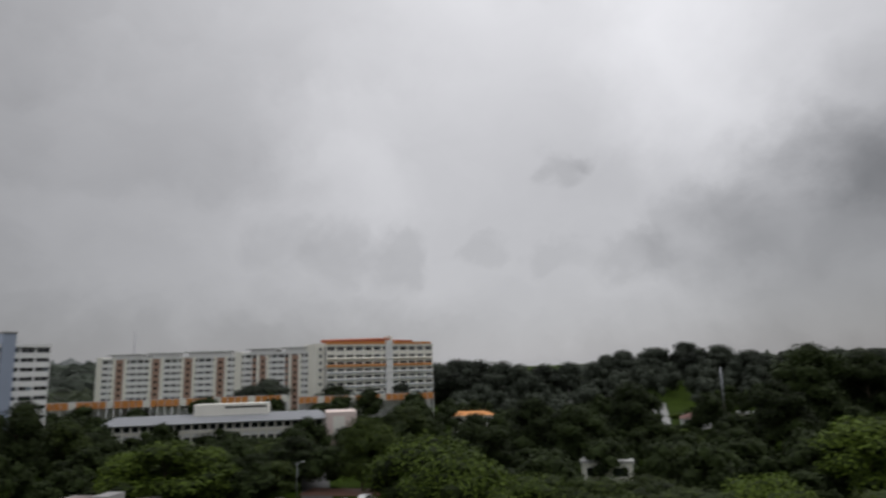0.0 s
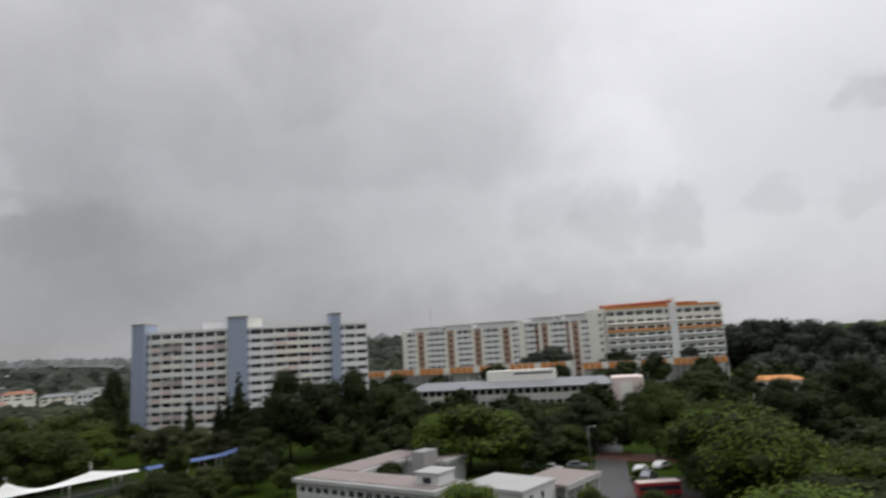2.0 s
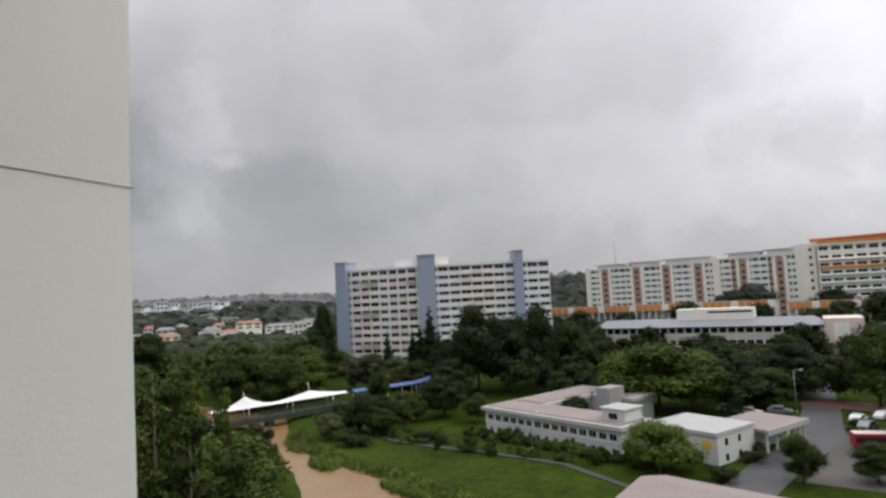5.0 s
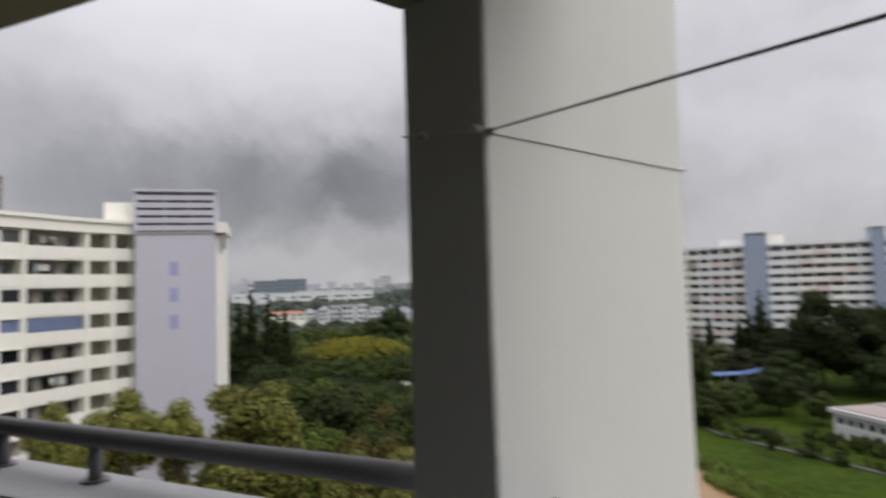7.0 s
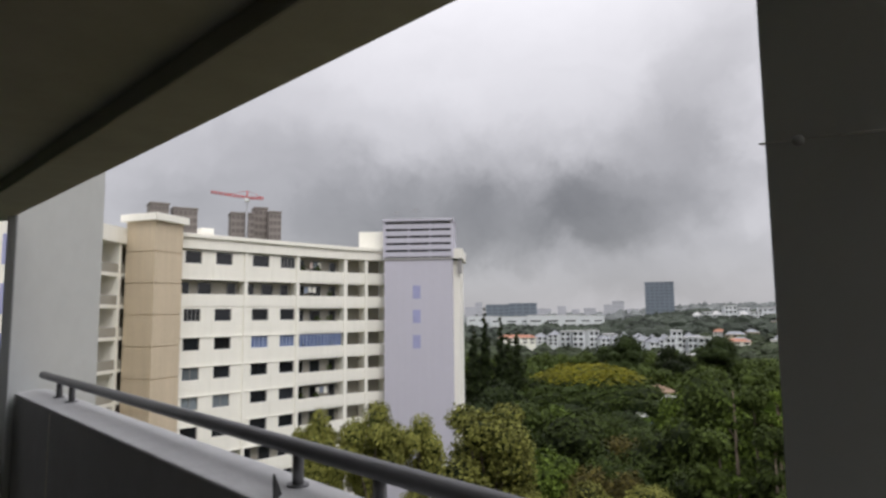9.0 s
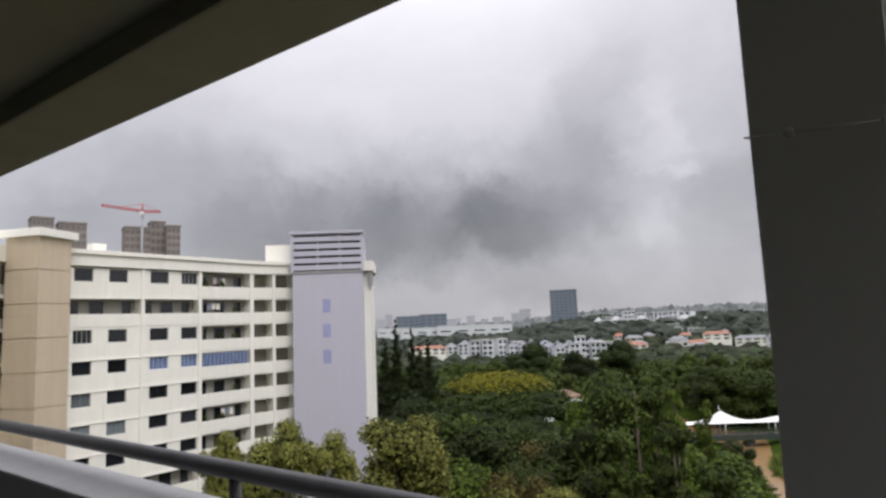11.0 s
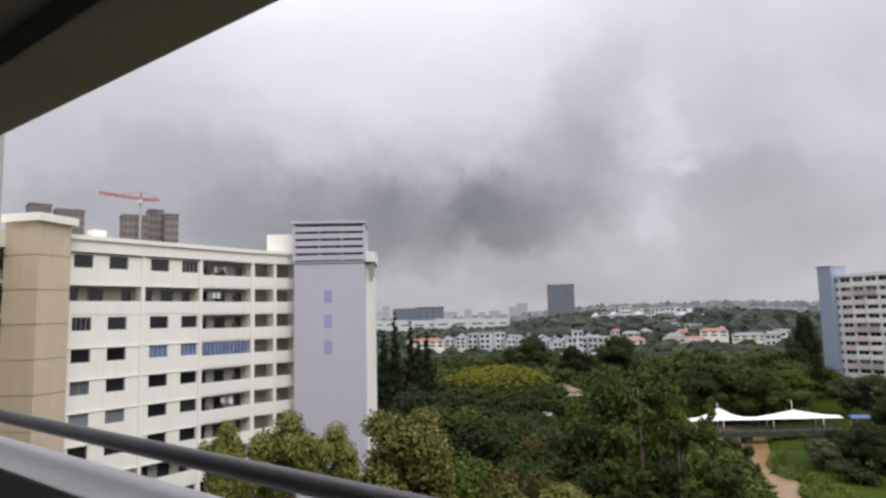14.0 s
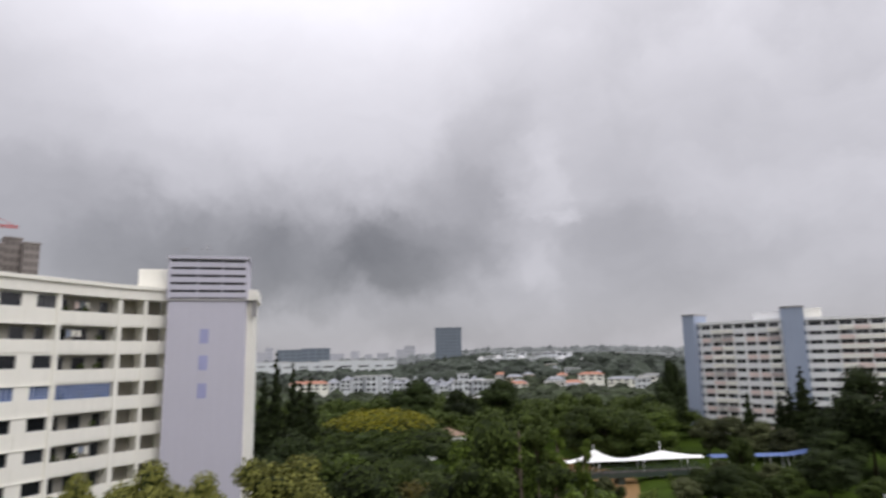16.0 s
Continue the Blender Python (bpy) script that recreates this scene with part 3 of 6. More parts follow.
def make_block_near():
    """White slab block with a numbered stair tower and a beige shaft, some 60 to 75 m off."""
    blk = thing("apartment_block", "white painted slab block of flats with lilac stair tower", "apartment block")
    roof, step, floors = 34.35, 2.6, 12
    top = roof - 1.30
    rng = random.Random(4)
    A0, A1, B1 = (-57.4, -22.0), (-70.3, -8.85), (-72.9, -4.6)
    fa, la = facing(A0, A1)
    fb, lb = facing(A1, B1)
    bays_a = [(0.25, 6.4, ((0.4, 1.95), (3.3, 4.95))), (6.75, 12.2, ((0.55, 2.35), (3.65, 5.35))), (12.5, la - 0.2, 0)]
    bays_b = [(0.15, lb * 0.5 - 0.1, 0), (lb * 0.5 + 0.1, lb, 0)]
    kinds = {}
    def piece(name, r, frame_m, mat=WHITE):
        """One wall piece; alike pieces share a mesh."""
        size = (name, round(r[1] - r[0], 3), round(r[3] - r[2], 3), round(r[5] - r[4], 3))
        mm = frame_m @ Matrix.Translation((r[0], r[2], r[4]))
        if size in kinds:
            return again(kinds[size], mm, blk)
        kinds[size] = part(name, boxes((0, r[1] - r[0], 0, r[3] - r[2], 0, r[5] - r[4])), mat, blk, m=mm)
        return kinds[size]

    for frame_m, length, bays, main in ((fa, la, bays_a, True), (fb, lb, bays_b, False)):
        piece("fascia", (-0.2 if main else 0.0, length + 0.05, -0.30, 8.0, roof - 1.30, roof), frame_m)
        piece("roof_lip", (-0.3 if main else 0.0, length + 0.08, -0.52, -0.302, roof - 0.30, roof + 0.06), frame_m)
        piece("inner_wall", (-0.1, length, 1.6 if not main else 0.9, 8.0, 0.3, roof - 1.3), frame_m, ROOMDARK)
        for b0, b1, n in bays:
            piece("pier", (b1, b1 + 0.33, -0.16, 1.55, 0.4, roof - 1.3), frame_m)
        piece("pier", (-0.05, 0.25, -0.16, 1.55, 0.4, roof - 1.3), frame_m)
        for k in range(floors):
            z0 = top - step * (k + 1)
            for b0, b1, n in bays:
                open_bay = n == 0 or (k == 1) or (k == 7)
                if open_bay:
                    piece("balcony_wall", (b0, b1, -0.06, 0.06, z0 + 0.05, z0 + 1.15), frame_m)
                    piece("balcony_slab", (b0, b1, -0.02, 1.6, z0 - 0.12, z0 + 0.05), frame_m)
                else:
                    piece("spandrel", (b0, b1, -0.02, 0.85, z0 - 0.12, z0 + 1.30), frame_m)
                    piece("lintel", (b0, b1, -0.02, 0.85, z0 + 2.42, z0 + step - 0.12), frame_m)
                    mid = (b0 + b1) / 2
                    for x0, x1 in ((b0, b0 + n[0][0]), (b0 + n[0][1], b0 + n[1][0]), (b0 + n[1][1], b1)):
                        piece("wall_panel", (x0, x1, -0.02, 0.85, z0 + 1.30, z0 + 2.42), frame_m)
                    piece("downpipe", (mid - 0.06, mid + 0.06, -0.05, -0.02, z0 - 0.12, z0 + 1.30), frame_m)
                    piece("ledge", (b0, b1, -0.09, -0.02, z0 - 0.16, z0 - 0.02), frame_m)
        for k in range(floors):
            z0 = top - step * (k + 1)
            for bi, (b0, b1, n) in enumerate(bays):
                mid = (b0 + b1) / 2
                if n and k not in (1, 7):
                    for x0, x1 in ((b0 + n[0][0], b0 + n[0][1]), (b0 + n[1][0], b0 + n[1][1])):
                        style = "blue" if (k == 3 and bi == 1) else rng.choice(["dark", "dark", "dark", "bars", "curtain"])
                        if k == 3 and bi == 0:
                            style = "dark"
                        key = (style, round(x1 - x0, 2))
                        mm = frame_m @ Matrix.Translation((x0, 0.14, z0 + 1.30))
                        if key not in kinds:
                            glass = CURTAIN if style == "curtain" else (BLUEPANE if style == "blue" else DARKGLASS)
                            kinds[key] = window_mesh("window", x1 - x0, 1.12, glass, BLUEGRILLE if style == "blue" else FRAME, 4 if style in ("blue", "bars") else (2 if style == "curtain" else 1), 4 if style == "blue" else 1, blk, mm)
                        else:
                            again(kinds[key], mm, blk)
                elif main:
                    for x0, w in ((b0 + 0.3, 0.9), (b0 + 2.0, 1.3), (b1 - 1.3, 0.9)):
                        key = ("inner", w, bi == 2 and k == 3)
                        mm = frame_m @ Matrix.Translation((x0, 0.86, z0 + 0.9))
                        if key not in kinds:
                            kinds[key] = window_mesh("window", w, 1.35, DARKGLASS, FRAME, 1, 1, blk, mm)
                        else:
                            again(kinds[key], mm, blk)
                    if bi == 2 and k == 3:
                        window_mesh("window", b1 - b0 - 0.5, 1.25, BLUEPANE, BLUEGRILLE, 12, 4, blk, frame_m @ Matrix.Translation((b0 + 0.2, -0.02, z0 + 1.15)))
    # stair tower with louvred head
    tl, tr = (-71.2, -4.6), (-70.3, 2.85)
    tm, tw = facing(tl, tr)
    bm = boxes((0, tw, 0, 5.5, 0.3, 33.2), m=tm)
    part("tower", bm, LILAC, blk, "lilac grey painted stair tower")
    bm = boxes((-0.1, tw + 0.1, 0.35, 5.6, 33.2, 37.3), (-0.25, tw + 0.2, -0.25, 5.8, 37.3, 37.6), (-0.15, 0.12, -0.06, 0.35, 33.2, 37.3), (tw - 0.12, tw + 0.15, -0.06, 0.35, 33.2, 37.3),
               (tw * 0.35, tw * 0.35 + 0.12, 0.1, 0.35, 33.2, 37.3), (tw * 0.67, tw * 0.67 + 0.12, 0.1, 0.35, 33.2, 37.3), m=tm)
    part("tower_head", bm, [LILAC, DGREY], blk)
    part("tower_recess", boxes((0.12, tw - 0.12, 0.3, 0.34, 33.25, 37.2), m=tm), DARKGLASS, blk)
    slat = None
    for i in range(5):
        z = 33.35 + i * 0.78
        mm = tm @ Matrix.Translation((0.12, 0, z))
        if slat is None:
            slat = part("louvre", boxes((0, tw - 0.24, -0.05, 0.2, 0, 0.52)), LILAC, blk, m=mm)
        else:
            again(slat, mm)
    part("tower_shoulder", boxes((-0.12, tw + 0.12, -0.1, 0.1, 33.0, 33.22), m=tm), DGREY, blk)
    # the block number stands as plain bars
    for z in (29.6, 26.95, 24.2):
        part("numeral_bar", boxes((tw * 0.42, tw * 0.42 + 0.85, -0.02, 0.01, z - 0.9, z + 0.55), m=tm), NUMBLUE, blk)
    # roof room and tanks, right return wall
    part("roof_room", boxes((-3.2, -0.1, 1.5, 5.0, 33.8, 36.4), m=tm), WHITE, blk)
    part("end_wall", boxes((tw, tw + 0.75, 1.8, 9.0, 0.4, 33.0), m=tm), WHITE, blk)
    part("end_fascia", boxes((tw - 0.1, tw + 1.1, 1.2, 9.0, 33.2, 34.3), m=tm), WHITE, blk)
    part("end_bracket", boxes((tw + 0.6, tw + 1.0, 1.4, 1.9, 31.5, 33.2), m=tm), DGREY, blk)
    for x, h in ((1.0, 1.3), (3.2, 1.6)):
        bm = tube(bmesh.new(), [tm @ Vector((x, 2.5, 37.6)), tm @ Vector((x, 2.5, 37.6 + h))], 0.035, 6)
        box(bm, x - 0.7, x + 0.7, 2.47, 2.53, 37.6 + h * 0.7, 37.6 + h * 0.7 + 0.05, tm)
        box(bm, x - 0.4, x + 0.4, 2.47, 2.53, 37.6 + h * 0.9, 37.6 + h * 0.9 + 0.05, tm)
        part("antenna", bm, FRAME, blk)
    bm = boxes((3.3, 4.5, 2.5, 3.5, 34.1, 35.4), m=fa)
    part("roof_tank", bm, WHITE, blk)
    # beige shaft, corner on
    c = bearing(112.75) * 57.6
    turn = Matrix.Translation((c.x, c.y, 0)) @ Matrix.Rotation(radians(112.75 + 45), 4, "Z")
    for k in range(13):
        z1 = 34.9 - k * 2.6
        piece("shaft_panel", (0, 3.1, 0, 3.1, z1 - 2.50, z1), turn, BEIGE)
        piece("shaft_groove", (0.06, 3.04, 0.06, 3.04, z1 - 2.6, z1 - 2.50), turn, BEIGE)
    part("shaft_cap", boxes((-0.35, 3.45, -0.35, 3.45, 34.9, 35.5), m=turn), WHITE, blk)
    # wing beyond the shaft, with open balconies, and its own tower
    wm, wl = facing((-38, -27.0), (-57.6, -25.0))
    wm = wm @ Matrix.Translation((0, 0, 0))
    piece("wing_fascia", (0, wl, -0.3, 8, roof - 1.3, roof), wm)
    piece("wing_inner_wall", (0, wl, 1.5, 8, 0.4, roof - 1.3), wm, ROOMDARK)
    for k in range(floors):
        z0 = top - step * (k + 1)
        piece("wing_slab", (0, wl, -0.05, 1.5, z0 - 0.15, z0 + 0.15), wm)
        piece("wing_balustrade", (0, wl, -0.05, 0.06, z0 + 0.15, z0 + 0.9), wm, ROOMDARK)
    for i in range(6):
        piece("wing_pier", (wl * i / 5 - 0.15, wl * i / 5 + 0.15, -0.12, 1.5, 0.4, roof - 1.3), wm)
    c = bearing(123.4) * 41
    e = Vector((c.x, c.y, 0))
    side = bearing(123.4 - 90)
    am, aw = facing(e - side * 3.3, e + side * 3.3) if (side.cross(bearing(123.4)).z > 0) else facing(e + side * 3.3, e - side * 3.3)
    for k in range(13):
        z1 = 33.4 - k * 2.6
        piece("tower_panel", (0, aw, 0, 4, z1 - 2.52, z1), am)
        piece("tower_groove", (0.03, aw - 0.03, 0.03, 4, z1 - 2.6, z1 - 2.52), am)
    for z in (30.6, 28.0, 25.4):
        part("numeral_bar", boxes((aw * 0.5 + 0.2, aw * 0.5 + 1.5, -0.02, 0.01, z - 0.8, z + 0.8), m=am), NUMBLUE, blk)


make_block_near()


def slab_wing(blk, p, q, roof, floors, step, bays, depth, wall, band, kinds, slot=(0.5, 1.05, 2.15), accents=(), accent_mat=None, rng=None, roof_mat=None):
    """A facade wing: spandrels, piers and windows set back between them."""
    m, length = facing(p, q)
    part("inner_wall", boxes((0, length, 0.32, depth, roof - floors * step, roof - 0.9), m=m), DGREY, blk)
    part("fascia", boxes((-0.15, length + 0.15, -0.35, depth, roof - 0.9, roof), m=m), wall, blk)
    w = length / bays
    pier, lo, hi = slot
    shared = {}

    def piece(name, r, mat):
        key = (name, mat.name, round(r[1] - r[0], 3), round(r[3] - r[2], 3))
        mm = m @ Matrix.Translation((r[0], r[2], r[4]))
        if key in shared:
            return again(shared[key], mm, blk)
        shared[key] = part(name, boxes((0, r[1] - r[0], 0, r[3] - r[2], 0, r[5] - r[4])), mat, blk, m=mm)
        return shared[key]

    for i in range(bays + 1):
        x = i * w
        piece("pier", (max(x - pier / 2, 0), min(x + pier / 2, length), -0.06 if i % 2 else 0.05, 0.3, roof - floors * step, roof - 0.9), wall)
    for k in range(floors):
        z0 = roof - 0.9 - step * (k + 1)
        for i in range(bays):
            a, b = i * w + pier / 2, (i + 1) * w - pier / 2
            piece("spandrel", (a, b, 0, 0.3, z0 - 0.02 + (hi - step), z0 + lo), (accent_mat or CPINK) if (i, k) in accents else wall)
    for k in range(floors):
        z0 = roof - 0.9 - step * (k + 1)
        for i in range(bays):
            a = i * w + pier / 2
            style = rng.choice(["dark", "dark", "dark", "dark", "dark", "curtain"])
            key = (style, round(w, 3), round(hi - lo, 2))
            mm = m @ Matrix.Translation((a, 0.24, z0 + lo))
            if key not in kinds:
                ww, hh = w - pier, hi - lo
                kinds[key] = part("window", boxes((0, ww, 0.02, 0.06, 0, hh)), DARKGLASS, blk, m=mm)
                part("mullion", boxes((ww * 0.48 - 0.03, ww * 0.48 + 0.03, -0.03, 0.018, 0, hh)), wall, kinds[key])
                if style == "curtain":
                    part("curtain", boxes((ww * 0.6, ww - 0.02, -0.01, 0.016, 0.02, hh - 0.02)), CURTAIN, kinds[key])
            else:
                again(kinds[key], mm, blk)
    return m, length


def shaft(blk, m, x0, x1, y0, y1, z1, mat, cap=True):
    part("stair_shaft", boxes((x0, x1, y0, y1, 0.3, z1), m=m), mat, blk)
    if cap:
        part("shaft_cap", boxes((x0 - 0.2, x1 + 0.2, y0 - 0.2, y1 + 0.2, z1, z1 + 0.5), m=m), DGREY, blk)


def make_block_grey():
    """Grey slab block with blue-grey stair shafts behind tall trees."""
    blk = thing("apartment_block", "pale grey slab block with blue-grey stair shafts", "apartment block")
    rng = random.Random(11)
    kinds = {}
    roof = 36.7
    p, q, r = (-175.4, 151.7), (-144.7, 162.6), (-114.3, 192.4)
    acc = {(i, k) for i in (1, 2, 5, 6) for k in (1, 3, 5, 7, 9, 11)}
    m1, l1 = slab_wing(blk, p, q, roof, 13, 2.7, 9, 10, CGREY, CGREY, kinds, (0.7, 1.15, 2.3), acc, CPINK, rng)
    acc = {(i, k) for i in (3, 4) for k in (2, 3, 4)} | {(5, 2), (6, 2)}
    m2, l2 = slab_wing(blk, q, r, roof, 13, 2.7, 11, 10, CGREY, CGREY, kinds, (0.45, 1.15, 2.3), acc, CPINK, rng)
    rack = None
    for m, w, cols in ((m1, l1 / 9, (2, 3, 7)), (m2, l2 / 11, (3, 4, 5))):
        for i in cols:
            for k in range(12):
                z0 = roof - 0.9 - 2.7 * (k + 1)
                mm = m @ Matrix.Translation((i * w + 0.15, -0.75, z0 - 0.25))
                mat = CPINK if (k + i) % 4 == 0 else WHITE
                part("balcony_box", boxes((0, w - 0.3, 0, 0.74, 0, 1.25)), mat, blk, m=mm)
                if k % 4 == 1 and m is m1:
                    for j in range(6):
                        mm = m @ Matrix.Translation((i * w + 0.4 + j * (w - 0.8) / 5, -0.80, z0 - 0.3))
                        rack = again(rack, mm, blk) if rack else part("rack_bar", boxes((-0.09, 0.09, -0.12, 0, 0, 2.2)), DGREY, blk, m=mm)
    shaft(blk, m1, -1.5, 2.6, -2.2, 6, 39.0, CBLUE)
    shaft(blk, m2, -2.8, 3.0, -2.2, 6, 39.6, CBLUE)
    shaft(blk, m2, l2 - 12.5, l2 - 9.3, -1.8, 6, 39.6, CBLUE)
    part("roof_room", boxes((l1 * 0.62, l1, 2.5, 9, roof, roof + 2.4), m=m1), CGREY, blk)
    part("roof_room", boxes((3.2, 8.0, 2.5, 8, roof, roof + 2.9), m=m2), WHITE, blk)


make_block_grey()


def make_block_brown():
    """Long slab block of grey and brown strips on the rise behind the school."""
    blk = thing("apartment_block", "long slab block in pale grey and brown strips", "apartment block")
    rng = random.Random(12)
    kinds = {}
    a, b, c = bearing(27.2) * 335, bearing(17.0) * 318, bearing(11.0) * 306
    m1, l1 = slab_wing(blk, a[:2], b[:2], 34.8, 9, 2.75, 20, 12, CGREY, CGREY, kinds, (0.6, 1.2, 2.2), set(), DBROWN, rng)
    acc = {(i, k) for i in (2, 3, 7, 8) for k in range(9)}
    m2, l2 = slab_wing(blk, b[:2], c[:2], 35.8, 9, 2.75, 11, 12, CGREY, CGREY, kinds, (0.6, 1.2, 2.2), acc, DBROWN, rng)
    # brown strips with small windows, and white fins beside them
    win = None
    for m, length, xs, ws in ((m1, l1, (0.10, 0.365, 0.60, 0.84), 3.4), (m2, l2, (0.30, 0.74), 3.0)):
        for x in xs:
            x0 = x * length
            part("brown_strip", boxes((x0, x0 + ws, -0.35, 2, 8, 34.2), m=m), DBROWN, blk)
            for side in (-1.5, ws + 0.1):
                part("fin", boxes((x0 + side, x0 + side + 1.4, -0.6, 2, 8, 34.6), m=m), WHITE, blk)
            for k in range(9):
                mm = m @ Matrix.Translation((x0 + ws * 0.3, -0.4, 33.2 - k * 2.75 - 1.9))
                win = again(win, mm, blk) if win else part("strip_window", boxes((0, 1.3, 0, 0.08, 0, 1.0)), DARKGLASS, blk, m=mm)
    part("end_fin", boxes((-2.2, -0.1, -0.8, 10, 8, 35.2), m=m1), WHITE, blk)
    part("end_fin", boxes((-1.4, 1.8, -1.4, 10, 8, 36.2), m=m2), WHITE, blk)
    for m, length, spans in ((m1, l1, ((0.03, 0.30, 36.0), (0.32, 0.57, 36.3), (0.59, 0.97, 36.6))), (m2, l2, ((0.10, 0.55, 37.2), (0.58, 0.99, 37.5)))):
        for x0, x1, z in spans:
            part("roof_room", boxes((x0 * length + 1.5, x1 * length - 1.5, 2.0, 9, 34.6, z), m=m), CGREY, blk)
            part("roof_slab", boxes((x0 * length, x1 * length, 0.4, 10, z, z + 0.45), m=m), WROOF, blk)


PALEBLUE = material("pale_blue_grey_paint", (0.52, 0.57, 0.66), 0.75, 0.05, 0.8, 0.0)


def make_school():
    """Broad pale block with orange bands and a red pitched roof."""
    blk = thing("school_building", "pale grey building with orange bands and orange-red roof", "building")
    rng = random.Random(13)
    kinds = {}
    a, b = bearing(9.7) * 296, bearing(0.4) * 318
    acc = set()
    m, length = slab_wing(blk, a[:2], b[:2], 38.3, 7, 3.1, 12, 16, WHITE, WHITE, kinds, (1.1, 1.2, 2.35), acc, ORANGE, rng)
    for i in range(7):
        z = 38.3 - 0.9 - 3.1 * (i + 1)
        if i not in (0, 2):
            part("sunshade", boxes((0.3, length - 0.3, -0.9, 0, z + 0.35, z + 0.6), m=m), PALEBLUE if i > 2 else WHITE, blk)
    part("orange_band", boxes((0.2, length * 0.98, -0.75, -0.02, 28.2, 29.2), m=m), ORANGE, blk)
    part("orange_band", boxes((-0.1, length * 0.98, -0.5, 1, 38.3, 39.4), m=m), ORANGE, blk)
    part("stair_shaft", boxes((length * 0.535, length * 0.60, -1.0, 8, 5, 40.0), m=m), CGREY, blk)
    part("side_wall", boxes((-4.5, -0.05, 2.0, 18, 5, 38.8), m=m), WHITE, blk)
    win = None
    for k in range(6):
        mm = m @ Matrix.Translation((-2.6, 1.95, 35.6 - k * 3.1))
        win = again(win, mm, blk) if win else part("window", boxes((0, 1.1, 0, 0.08, 0, 1.2)), DARKGLASS, blk, m=mm)
    for x0, x1, h in ((1.5, length * 0.58, 41.9), (length * 0.63, length * 0.80, 41.0)):
        bm = bmesh.new()
        v = [bm.verts.new(m @ Vector(p)) for p in ((x0, 0.5, 39.4), (x1, 0.5, 39.4), (x1, 12, 39.4), (x0, 12, 39.4), (x0, 0.2, 40.1), (x1, 0.2, h - 0.9), (x1, 12.3, h), (x0, 12.3, 41.0))]
        for f in ((3, 2, 1, 0), (4, 5, 6, 7), (0, 1, 5, 4), (1, 2, 6, 5), (2, 3, 7, 6), (3, 0, 4, 7)):
            bm.faces.new([v[i] for i in f])
        part("roof", bm, REDROOF, blk)
    part("roof_room", boxes((length * 0.585, length * 0.61, 1, 8, 38.3, 42.2), m=m), WHITE, blk)


make_block_brown()
make_school()


# ---- trees ----
def leaf_cloud(rng, lobes, count, size, flat=0.75):
    """Leaf blades strewn over and inside a crown made of lobes (centre, radii). Returns vertices and faces."""
    weight = np.array([l[1][0] * l[1][1] + l[1][0] * l[1][2] for l in lobes])
    pick = rng.choice(len(lobes), count, p=weight / weight.sum())
    c, r = np.array([l[0] for l in lobes])[pick], np.array([l[1] for l in lobes])[pick]
    d = rng.normal(size=(count, 3))
    d[:, 2] = d[:, 2] * 0.9 + 0.18
    d /= np.linalg.norm(d, axis=1)[:, None]
    p = c + d * r * rng.uniform(0.70, 1.22, (count, 1))
    n = d + np.array([0, 0, 0.45]) + rng.normal(size=(count, 3)) * 0.5
    n /= np.linalg.norm(n, axis=1)[:, None]
    a = np.cross(n, rng.normal(size=(count, 3)))
    a /= np.linalg.norm(a, axis=1)[:, None]
    b = np.cross(n, a)
    s = size * rng.uniform(0.6, 1.3, (count, 1))
    v = np.stack([p - a * s, p + a * s * 0.6 - b * s * flat * 0.8, p + a * s * 0.6 + b * s * flat * 0.8], 1).reshape(-1, 3)
    return v, np.arange(count * 3).reshape(-1, 3)


def core(lobes, rng, shrink=0.80, fine=1):
    """Dense inner foliage of each lobe, uneven."""
    vs, fs = [], []
    for c, r in lobes:
        bm = bmesh.new()
        bmesh.ops.create_icosphere(bm, subdivisions=fine, radius=1.0)
        base = sum(len(x) for x in vs)
        q = np.array([v.co[:] for v in bm.verts])
        q *= (shrink * (1 + rng.normal(size=(len(q), 1)) * 0.13))
        vs.append(q * np.array(r) + np.array(c))
        fs += [[base + v.index for v in f.verts] for f in bm.faces]
        bm.free()
    return np.concatenate(vs), fs


